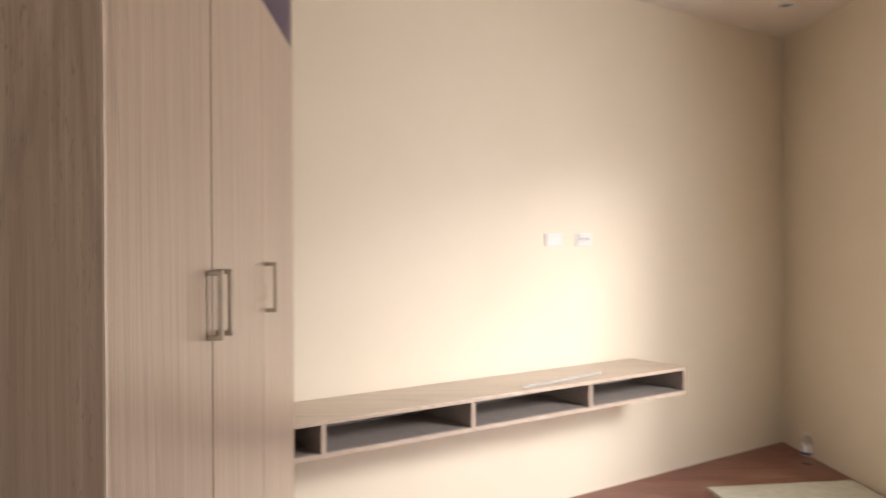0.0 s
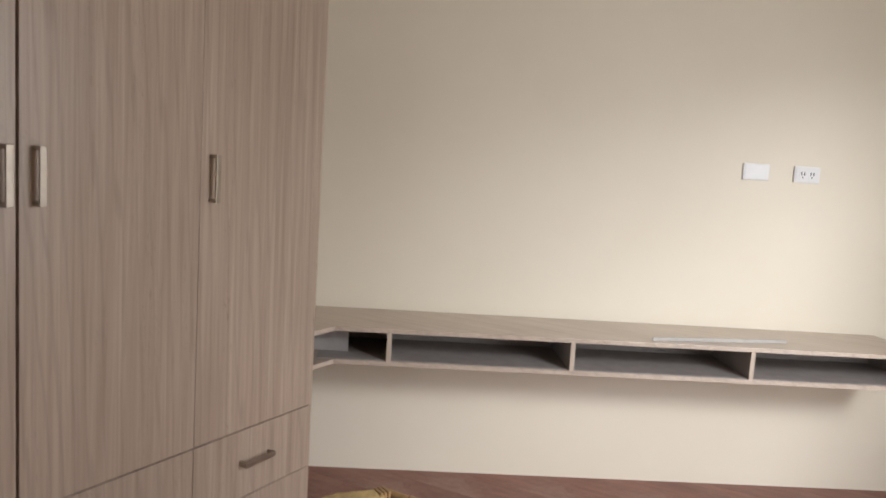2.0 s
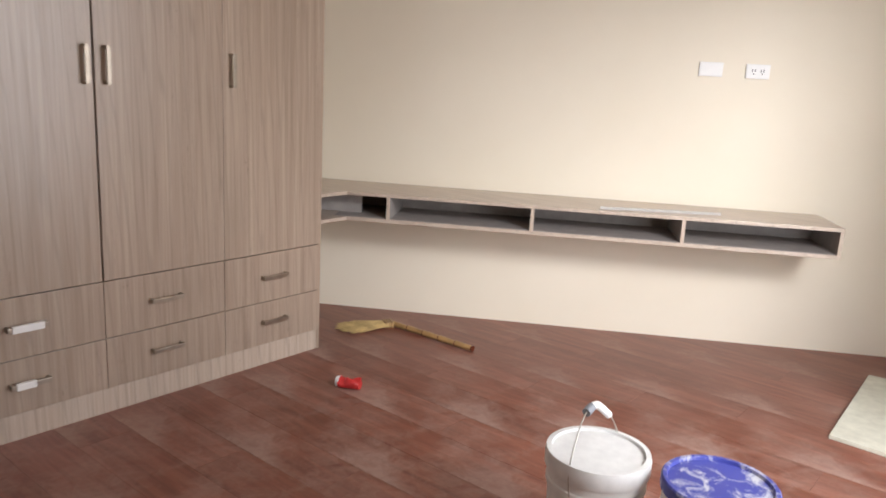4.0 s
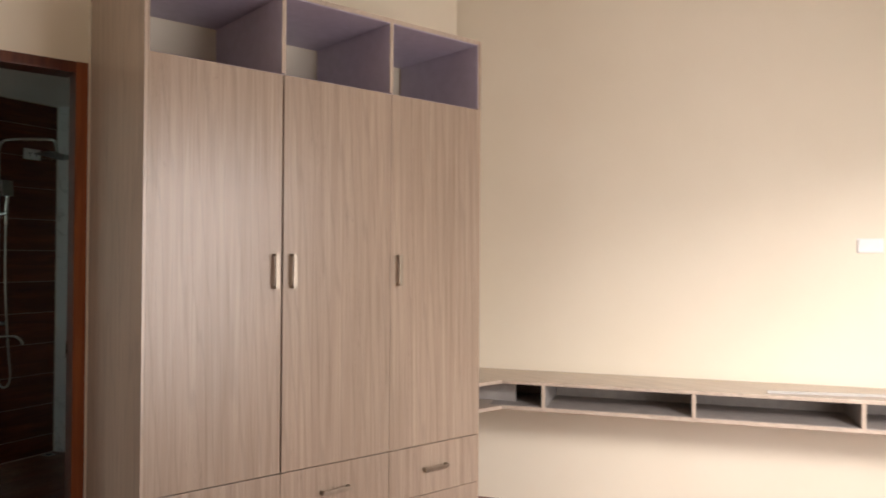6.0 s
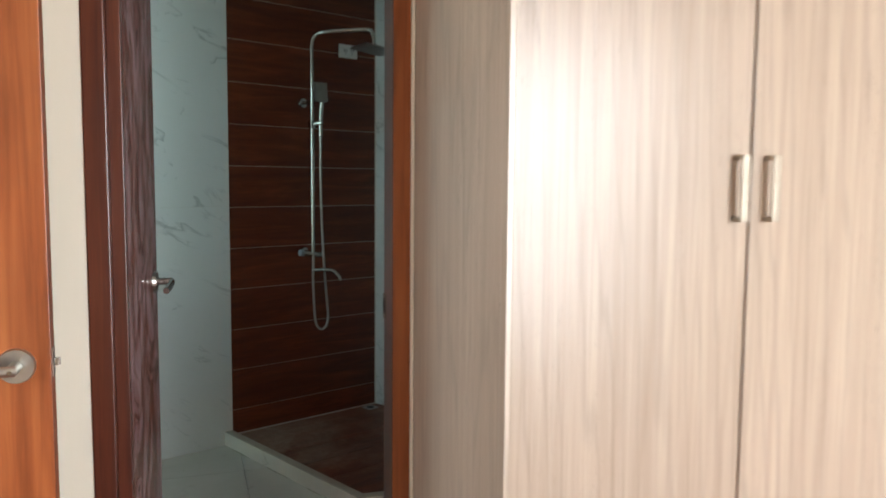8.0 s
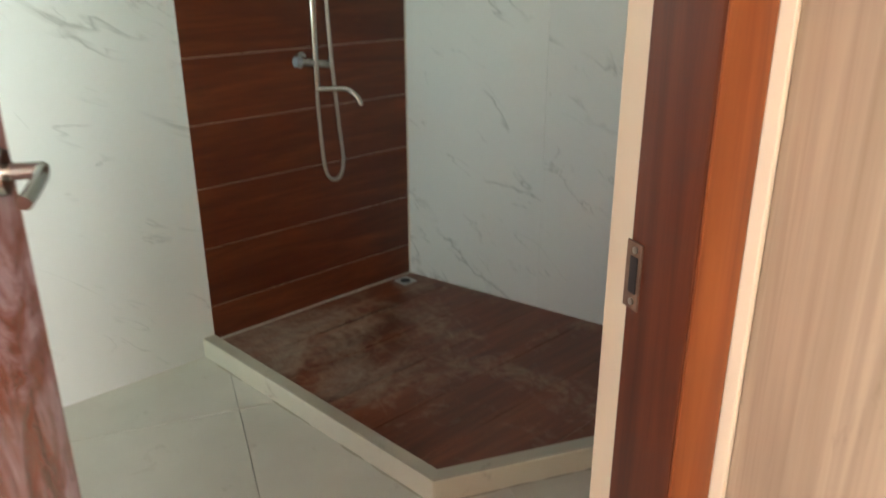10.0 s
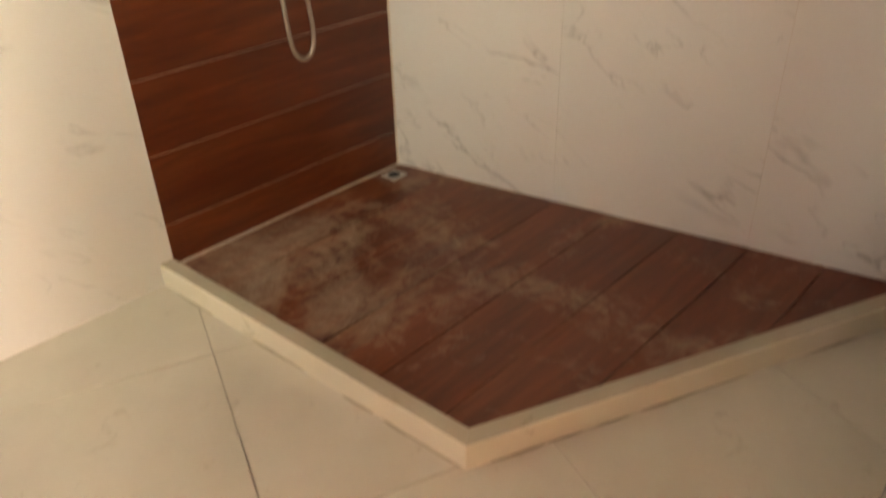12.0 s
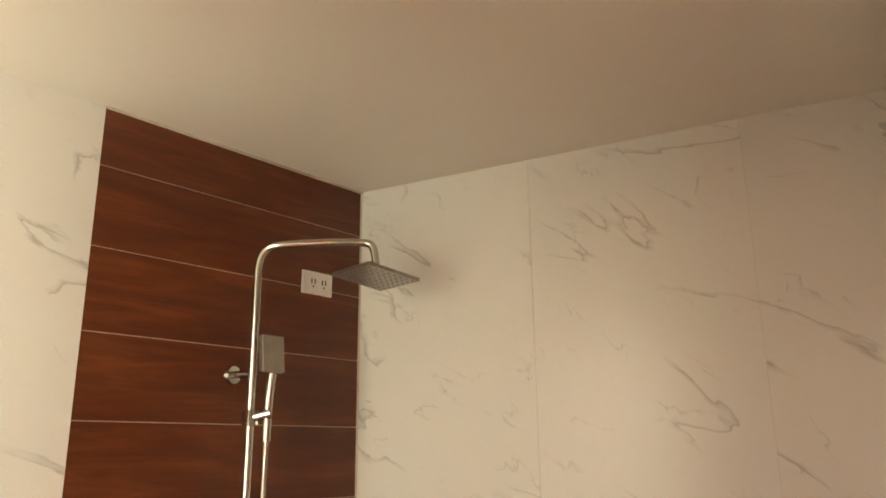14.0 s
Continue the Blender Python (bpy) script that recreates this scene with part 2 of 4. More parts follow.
M_LID = splotched()
M_GLASS, _nt, _b = mat("clear_plastic", 0.05)
_b.inputs["Transmission Weight"].default_value, _b.inputs["IOR"].default_value = 0.95, 1.2
_b.inputs["Base Color"].default_value = (0.92, 0.95, 0.96, 1)


# ---- mesh helpers ----
def bm_box(x0, y0, z0, x1, y1, z1, bev=0.0, bm=None):
    bm = bm or bmesh.new()
    r = bmesh.ops.create_cube(bm, size=1.0, matrix=Matrix.Translation(((x0 + x1) / 2, (y0 + y1) / 2, (z0 + z1) / 2)) @ Matrix.Diagonal((x1 - x0, y1 - y0, z1 - z0, 1)))
    if bev:
        edges = list({e for v in r["verts"] for e in v.link_edges})
        bmesh.ops.bevel(bm, geom=edges, offset=bev, segments=2, affect="EDGES", profile=0.6)
    return bm


def bm_prism(pts, z0, z1, bev=0.0):
    bm = bmesh.new()
    lo = [bm.verts.new((x, y, z0)) for x, y in pts]
    hi = [bm.verts.new((x, y, z1)) for x, y in pts]
    n = len(pts)
    bm.faces.new(lo[::-1])
    bm.faces.new(hi)
    for i in range(n):
        bm.faces.new((lo[i], lo[(i + 1) % n], hi[(i + 1) % n], hi[i]))
    bmesh.ops.recalc_face_normals(bm, faces=bm.faces)
    if bev:
        bmesh.ops.bevel(bm, geom=list(bm.edges), offset=bev, segments=2, affect="EDGES", profile=0.6)
    return bm


def bm_cyl(p0, p1, r0, r1=None, seg=24, bm=None):
    bm = bm or bmesh.new()
    p0, p1 = Vector(p0), Vector(p1)
    d = p1 - p0
    m = Matrix.Translation((p0 + p1) / 2) @ d.to_track_quat("Z", "Y").to_matrix().to_4x4()
    bmesh.ops.create_cone(bm, cap_ends=True, segments=seg, radius1=r0, radius2=r0 if r1 is None else r1, depth=d.length, matrix=m)
    return bm


def bm_lathe(profile, seg=40):
    """Spin (radius, height) pairs round z."""
    bm = bmesh.new()
    rings = []
    for r, z in profile:
        rings.append([bm.verts.new((r * math.cos(2 * math.pi * i / seg), r * math.sin(2 * math.pi * i / seg), z)) for i in range(seg)] if r > 1e-6 else [bm.verts.new((0, 0, z))])
    for a, b in zip(rings, rings[1:]):
        for i in range(seg):
            j = (i + 1) % seg
            f = [v for v in ((a[i], a[j], b[j], b[i]) if len(a) > 1 and len(b) > 1 else (a[0], b[j], b[i]) if len(a) == 1 else (a[i], a[j], b[0]))]
            bm.faces.new(f)
    bmesh.ops.recalc_face_normals(bm, faces=bm.faces)
    return bm


def bm_tube(points, r, seg=12, res=6):
    """A round tube along a smooth line through the points."""
    pts = [Vector(p) for p in points]
    line = []
    for i in range(len(pts) - 1):
        a, b, c, d = pts[max(i - 1, 0)], pts[i], pts[i + 1], pts[min(i + 2, len(pts) - 1)]
        for k in range(res):
            t = k / res
            line.append(0.5 * ((2 * b) + (c - a) * t + (2 * a - 5 * b + 4 * c - d) * t * t + (3 * b - a - 3 * c + d) * t ** 3))
    line.append(pts[-1])
    bm = bmesh.new()
    rings, side = [], None
    for i, p in enumerate(line):
        t = (line[min(i + 1, len(line) - 1)] - line[max(i - 1, 0)]).normalized()
        side = (side - t * side.dot(t)).normalized() if side else t.orthogonal().normalized()
        up = t.cross(side)
        rings.append([bm.verts.new(p + r * (math.cos(a) * side + math.sin(a) * up)) for a in (2 * math.pi * k / seg for k in range(seg))])
    for a, b in zip(rings, rings[1:]):
        for k in range(seg):
            bm.faces.new((a[k], a[(k + 1) % seg], b[(k + 1) % seg], b[k]))
    bm.faces.new(rings[0][::-1])
    bm.faces.new(rings[-1])
    bmesh.ops.recalc_face_normals(bm, faces=bm.faces)
    return bm


def mesh_of(name, bm, material, smooth=False):
    me = bpy.data.meshes.new(name)
    bm.to_mesh(me)
    bm.free()
    me.materials.append(material)
    if smooth:
        me.shade_smooth()
        me.set_sharp_from_angle(angle=radians(38))
    return me


def part(name, bm, material, parent=None, label="", smooth=False):
    ob = new(name, mesh_of(name, bm, material, smooth))
    ob.parent = parent
    return tagged(ob, label)


def thing(name, label, category, at=(0, 0, 0), turn=0.0, group=""):
    ob = new(name)
    ob.matrix_world = pose(*at, 0, 0, turn)
    return tagged(ob, label, category, group)


def structure(name, bm, material, label, category):
    return tagged(part(name, bm, material), label, category, kind="structure")


# ---- plan ----
LX = -0.03                      # bedroom face of the wall behind the wardrobe
BX = -0.168                     # bathroom face of the same wall
RX = 3.66                       # bedroom window wall
SY = 0.72                       # bedroom wall behind the entrance
CEIL = 2.88
D = Vector((0.849, 0.528))      # along the slanted shelf wall
N = Vector((-0.528, 0.849))     # out of the room through it
WALL_N, SHELF_N = 3.785, 3.392


def slant(s, n):
    p = D * s + N * n
    return (p.x, p.y)


def slant_at_x(x, n):
    return (x, (n - N.x * x) / N.y)


# bathroom shower corner and its two walls
CX, CY = -2.353, 2.848
U = Vector((0.381, -0.925)).normalized()      # from the corner along the planked wall
V = Vector((0.828, 0.561)).normalized()       # from the corner along the marble wall
BROWN = 0.884
BCEIL = 2.376


def bath(u, v):
    return (CX + U.x * u + V.x * v, CY + U.y * u + V.y * v)


# ---- structure: bedroom ----
floor = structure("floor", bm_prism([(LX - 0.16, SY - 0.2), (RX + 0.2, SY - 0.2), (RX + 0.2, 7.0), (LX - 0.16, 4.5)], -0.12, -0.006), M_FRAME, "red-brown wood-look tiled bedroom floor with dust", "floor")
# wall with the bathroom doorway
OP0, OP1, OPZ = 1.615, 2.3865, 2.156
JY = 2.338                      # opening side of the latch jamb
wl = structure("wall_west", bm_box(BX, SY - 0.2, -0.006, LX, OP0, CEIL), M_WALL, "cream painted wall with the bathroom doorway", "wall")
part("wall_pier", bm_box(BX, OP1, -0.006, LX, 4.40, CEIL), M_WALL, wl)
part("wall_over_door", bm_box(BX, OP0, OPZ, LX, OP1, CEIL), M_WALL, wl)
a, b_ = slant_at_x(BX - 0.05, WALL_N), slant(6.9, WALL_N)
structure("wall_north", bm_prism([a, b_, slant(6.9, WALL_N + 0.2), slant_at_x(BX - 0.05, WALL_N + 0.2)], -0.006, CEIL), M_WALL, "cream painted slanted wall above the shelf", "wall")
WY0, WY1, WZ0, WZ1 = 2.95, 4.60, 0.06, 2.32
we = structure("wall_east", bm_box(RX, SY - 0.2, -0.006, RX + 0.2, WY0, CEIL), M_WALL, "cream painted wall with the window opening", "wall")
part("wall_end", bm_box(RX, WY1, -0.006, RX + 0.2, 6.95, CEIL), M_WALL, we)
part("wall_below_window", bm_box(RX, WY0, -0.006, RX + 0.2, WY1, WZ0), M_WALL, we)
part("wall_above_window", bm_box(RX, WY0, WZ1, RX + 0.2, WY1, CEIL), M_WALL, we)
wso = structure("wall_south", bm_box(1.20, SY - 0.2, -0.006, RX, SY, CEIL), M_WALL, "plain cream painted wall with the entrance opening", "wall")
part("wall_pier", bm_box(LX, SY - 0.2, -0.006, 0.36, SY, CEIL), M_WALL, wso)
part("wall_over_door", bm_box(0.36, SY - 0.2, 2.12, 1.20, SY, CEIL), M_WALL, wso)
structure("ceiling", bm_prism([(BX - 0.1, SY - 0.3), (RX + 0.3, SY - 0.3), (RX + 0.3, 7.2), (BX - 0.1, 4.75)], CEIL, CEIL + 0.1), M_CEIL, "smooth white painted bedroom ceiling", "ceiling")
win = structure("window_1", bm_box(RX + 0.09, WY0, WZ0, RX + 0.13, WY0 + 0.045, WZ1), M_WHITEP, "white framed sliding window door to the balcony", "window")
for y0, z0, y1, z1 in ((WY1 - 0.045, WZ0, WY1, WZ1), (WY0 + 0.045, WZ0, WY1 - 0.045, WZ0 + 0.045), (WY0 + 0.045, WZ1 - 0.045, WY1 - 0.045, WZ1), (3.755, WZ0 + 0.045, 3.795, WZ1 - 0.045)):
    part("window_frame", bm_box(RX + 0.09, y0, z0, RX + 0.13, y1, z1), M_WHITEP, win)

# ---- structure: bathroom ----
bl0 = bath(BROWN + 1.25, 0)
v_end = (BX - CX) / V.x
MR_END = bath(0, v_end + 0.02)
bfloor = structure("floor_bathroom", bm_prism([(LX, bl0[1] - 0.1), (LX, MR_END[1]), bath(-0.1, -0.1), (bl0[0] - 0.15, bl0[1] - 0.1)], -0.12, -0.008), M_JOINT, "beige square-tiled bathroom floor", "floor")
wb = structure("wall_bath_west", bm_prism([bath(-0.25, -0.002), bath(-0.25, -0.2), bath(BROWN + 1.45, -0.2), bath(BROWN + 1.45, -0.002)], -0.006, BCEIL + 0.3), M_GROUT, "shower wall with brown wood-look planks and marble tiles", "wall")
wm = structure("wall_bath_north", bm_prism([bath(-0.002, -0.002), bath(-0.002, v_end + 0.1), bath(-0.2, v_end + 0.1), bath(-0.2, -0.002)], -0.006, BCEIL + 0.3), M_GROUT, "white marble-look tiled wall with grey veins", "wall")
BW0, BW1 = -1.08, -0.52
ws = structure("wall_bath_south", bm_box(bl0[0] - 0.4, bl0[1] - 0.2, -0.006, BW0, bl0[1], BCEIL + 0.3), M_PLASTER, "plain white bathroom wall with a small window", "wall")
part("wall_end", bm_box(BW1, bl0[1] - 0.2, -0.006, BX, bl0[1], BCEIL + 0.3), M_PLASTER, ws)
part("wall_below_window", bm_box(BW0, bl0[1] - 0.2, -0.006, BW1, bl0[1], 0.90), M_PLASTER, ws)
part("wall_above_window", bm_box(BW0, bl0[1] - 0.2, 2.20, BW1, bl0[1], BCEIL + 0.3), M_PLASTER, ws)
be = structure("wall_bath_east", bm_box(BX - 0.012, bl0[1], -0.006, BX - 0.002, OP0 - 0.02, BCEIL + 0.3), M_PLASTER, "plain white bathroom wall beside the door", "wall")
part("wall_pier", bm_box(BX - 0.012, 2.401, -0.006, BX - 0.002, MR_END[1], BCEIL + 0.3), M_PLASTER, be)
part("wall_over_door", bm_box(BX - 0.012, OP0 - 0.02, OPZ + 0.02, BX - 0.002, OP1 + 0.03, BCEIL + 0.3), M_PLASTER, be)
structure("ceiling_bathroom", bm_prism([(BX - 0.003, bl0[1] - 0.2), (BX - 0.003, MR_END[1] + 0.1), bath(-0.19, -0.19), (bl0[0] - 0.19, bl0[1] - 0.2)], BCEIL, BCEIL + 0.1), M_CEIL, "smooth white painted bathroom ceiling", "ceiling")

# bathroom door frame: two stepped jambs and a head, with a plaster edge on the bath side
fr = structure("door_frame", bm_box(BX + 0.02, OP0 - 0.003, 0, LX + 0.006, OP0 + 0.047, OPZ, 0.003), M_FRAME, "dark red varnished wooden bathroom door frame", "door frame")
part("stop", bm_box(LX - 0.085, OP0 + 0.047, 0, LX - 0.035, OP0 + 0.078, OPZ - 0.045, 0.002), M_FRAME, fr)
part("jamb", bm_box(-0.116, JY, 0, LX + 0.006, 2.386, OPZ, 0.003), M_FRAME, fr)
# thin overlay in the brighter door colour: window light painted on the jamb's bedroom side
part("jamb_face", bm_box(LX + 0.006, JY + 0.001, 0, LX + 0.009, 2.385, OPZ, 0.001), M_DOOR, fr, "bedroom side of the jamb, window light put in as brighter orange")
part("head", bm_box(BX + 0.02, OP0 + 0.047, OPZ - 0.045, LX + 0.006, JY, OPZ, 0.003), M_FRAME, fr)
st = part("strike_plate", bm_box(-0.118, JY - 0.0022, 0.955, -0.095, JY - 0.0002, 1.022), M_OLD, fr, "worn steel strike plate")
part("slot", bm_box(-0.110, JY - 0.0034, 0.972, -0.099, JY - 0.0023, 1.008), M_DARK, st)
for z in (0.963, 1.015):
    part("screw", bm_cyl((-0.104, JY - 0.0022, z), (-0.104, JY - 0.004, z), 0.0035, seg=10), M_STEEL, st)
HX = LX - 0.0348
hp = part("hinge_plate", bm_box(HX, OP0 + 0.046, 1.84, HX + 0.002, OP0 + 0.077, 1.948, 0.0004), M_WHITEP, fr, "pale steel hinge plate")
part("slot", bm_box(HX + 0.002, OP0 + 0.054, 1.862, HX + 0.0026, OP0 + 0.071, 1.926), M_DOOR, hp)
for z in (1.849, 1.938):
    part("screw", bm_cyl((HX + 0.002, OP0 + 0.062, z), (HX + 0.004, OP0 + 0.062, z), 0.004, seg=10), M_OLD, hp)
structure("trim_bath", bm_box(BX - 0.014, 2.357, 0, -0.1165, 2.400, OPZ + 0.02, 0.004), M_TRIM, "cream painted plaster edge beside the door frame", "trim")
structure("trim_bedroom", bm_box(LX + 0.0005, 2.3862, 0, LX + 0.024, 2.3918, OPZ + 0.25, 0.002), M_TRIM, "narrow cream strip beside the wardrobe", "trim")

# ---- bedroom things ----
def bar_handle(length, parent, at, upright, wrap=0.0):
    """A flat bar handle on two feet, standing off a front at x = at[0]."""
    h = length / 2
    def bx(a0, a1, x0, x1, w, bm=None):
        return bm_box(x0, -w, a0, x1, w, a1, 0.0015, bm) if upright else bm_box(x0, a0, -w, x1, a1, w, 0.0015, bm)
    bm = bx(-h, h, 0.022, 0.030, 0.0085)
    bx(-h, -h + 0.010, 0.0, 0.0225, 0.0085, bm)
    bx(h - 0.010, h, 0.0, 0.0225, 0.0085, bm)
    ob = part("handle", bm, M_NICKEL, parent, "brushed nickel bar handle")
    ob.location = at
    if wrap:
        s = part("wrap", bx(-h + 0.016, -h + 0.016 + wrap, 0.0185, 0.0335, 0.0125), M_PAPER, ob, "white protective wrap")
    return ob


WY = (2.393, 2.933, 3.461, 4.0)
FX = 0.60
wardrobe = thing("wardrobe", "tall ash-grain laminate wardrobe with three doors and six drawers", "wardrobe", (0, 0, 0))
part("side_panel", bm_box(LX + 0.003, 2.393, 0, FX - 0.001, 2.411, 2.42, 0.001), M_LAM, wardrobe)
part("side_panel", bm_box(LX + 0.003, 3.982, 0, FX - 0.001, 4.0, 2.42, 0.001), M_LAM, wardrobe)
part("edge_strip", bm_box(FX - 0.0005, 2.392, 0, FX + 0.002, 2.4025, 2.42), M_LAMP, wardrobe)
part("top_panel", bm_box(LX + 0.013, 2.411, 2.402, FX - 0.001, 3.982, 2.42), M_LAMP, wardrobe)
part("niche_shelf", bm_box(LX + 0.003, 2.411, 2.075, FX - 0.020, 3.982, 2.094), M_INNER, wardrobe)
part("plinth", bm_box(FX - 0.04, 2.411, 0, FX - 0.004, 3.982, 0.098), M_LAMP, wardrobe)
part("niche_lining", bm_box(LX + 0.02, 3.978, 2.094, FX - 0.004, 3.9818, 2.402), M_INNER, wardrobe)
part("niche_top_lining", bm_box(LX + 0.02, 2.411, 2.398, FX - 0.004, 3.978, 2.4018), M_INNER, wardrobe)
for y in WY[1:3]:
    dv = part("niche_divider", bm_box(LX + 0.02, y - 0.008, 2.094, FX - 0.004, y + 0.008, 2.398), M_INNER, wardrobe)
    part("edging", bm_box(FX - 0.004, y - 0.0085, 2.094, FX - 0.001, y + 0.0085, 2.402), M_LAMP, dv)
for i, hy in enumerate((WY[1] - 0.034, WY[1] + 0.043, WY[2] + 0.040)):
    g0 = 0.0105 if i == 0 else 0.004 if i == 1 else 0.001
    g1 = 0.004 if i == 0 else 0.001
    d = part("door", bm_box(FX - 0.018, WY[i] + g0, 0.5285, FX, WY[i + 1] - g1, 2.088, 0.0012), M_LAM, wardrobe)
    bar_handle(0.136, d, (FX, hy, 1.317), True)
    for r, (z0, z1) in enumerate(((0.302, 0.5245), (0.0995, 0.299))):
        dr = part("drawer_front", bm_box(FX - 0.018, WY[i] + (g0 if i == 0 else 0.0012), z0, FX, WY[i + 1] - 0.0012, z1, 0.0012), M_LAM, wardrobe)
        bar_handle(0.136, dr, (FX, (2.648, 3.181, 3.719)[i], (0.418, 0.209)[r]), False, (0.105, 0.066)[r] if i == 0 else 0.0)

# wall-hung shelf with open cells
S0, S_END = 2.42, 5.085
K = slant_at_x(0.47, SHELF_N)           # inner kink of the front
shelf = thing("wall_shelf", "long wood-grain wall-hung shelf with open cells", "shelf")
outline = [(LX + 0.002, 4.004), (0.47, 4.004), K, slant(S_END, SHELF_N), slant(S_END, WALL_N - 0.002), slant_at_x(LX + 0.002, WALL_N - 0.002)]
part("top_board", bm_prism(outline, 0.722, 0.740, 0.001), M_BOARD, shelf)
part("bottom_board", bm_prism(outline, 0.590, 0.608, 0.001), M_BOARD, shelf)
part("lining", bm_prism([slant_at_x(0.405, SHELF_N + 0.012), slant(S_END - 0.02, SHELF_N + 0.012), slant(S_END - 0.02, WALL_N - 0.012), slant_at_x(0.2, WALL_N - 0.012)], 0.6082, 0.6102), M_SHELF_IN, shelf)
part("back_board", bm_prism([slant_at_x(0.1, WALL_N - 0.012), slant(S_END - 0.018, WALL_N - 0.012), slant(S_END - 0.018, WALL_N - 0.003), slant_at_x(0.1, WALL_N - 0.003)], 0.608, 0.722), M_SHELF_IN, shelf)
part("rail", bm_prism([slant(2.93, WALL_N - 0.03), slant(S_END - 0.02, WALL_N - 0.03), slant(S_END - 0.02, WALL_N - 0.0125), slant(2.93, WALL_N - 0.0125)], 0.672, 0.7215), M_SHELF_IN, shelf)
for s in (2.880, 3.612, 4.346, S_END - 0.009):
    dv = part("divider", bm_prism([slant(s - 0.009, SHELF_N + 0.004), slant(s + 0.009, SHELF_N + 0.004), slant(s + 0.009, WALL_N - 0.013), slant(s - 0.009, WALL_N - 0.013)], 0.6103, 0.722), M_SHELF_IN, shelf)
    part("edging", bm_prism([slant(s - 0.009, SHELF_N), slant(s + 0.009, SHELF_N), slant(s + 0.009, SHELF_N + 0.004), slant(s - 0.009, SHELF_N + 0.004)], 0.608, 0.722), M_LAMP, dv)
part("corner_panel", bm_prism([slant(2.30, 3.52), slant(2.71, 3.52), slant(2.71, 3.536), slant(2.30, 3.536)], 0.6103, 0.722), M_SHELF_IN, shelf)

# metal strip lying on the shelf
a, b_ = Vector((1.534, 4.998)), Vector((1.997, 5.378))
t = (b_ - a).normalized()
q = Vector((-t.y, t.x)) * 0.0045
strip = tagged(part("metal_strip", bm_prism([tuple(a - q), tuple(b_ - q), tuple(b_ + q), tuple(a + q)], 0.7401, 0.754, 0.001), M_STRIP), "thin grey metal strip lying on the shelf", "strip")


def wall_plate(name, label, m, sockets):
    """A moulded plate in its own plane: x across, z up, front at -y."""
    ob = thing(name, label, "socket" if sockets else "cover plate")
    ob.matrix_world = m
    part("plate", bm_box(-0.059, -0.008, -0.036, 0.059, 0.0, 0.036, 0.003), M_WHITEP, ob)
    part("insert", bm_box(-0.050, -0.0105, -0.029, 0.050, -0.0081, 0.029, 0.001), M_WHITEP, ob)
    if sockets:
        for x in (-0.021, 0.021):
            sock = part("outlet", bm_box(x - 0.016, -0.0125, -0.020, x + 0.016, -0.0106, 0.020, 0.0008), M_WHITEP, ob)
            for dx, dz, h in ((-0.0065, 0.004, 0.0075), (0.0065, 0.004, 0.0075), (0.0, -0.012, 0.0035)):
                part("slot", bm_box(x + dx - 0.0022, -0.0132, dz - h, x + dx + 0.0022, -0.0126, dz + h), M_DARK, sock)
    return ob


ang = math.degrees(math.atan2(D.y, D.x))
for s, name, lab, so in ((4.452, "wall_plate", "blank white cover plate on the cream wall", False), (4.683, "wall_socket", "white double power socket on the cream wall", True)):
    x, y = slant(s, WALL_N)
    wall_plate(name, lab, pose(x, y, 1.448, 0, 0, ang), so)


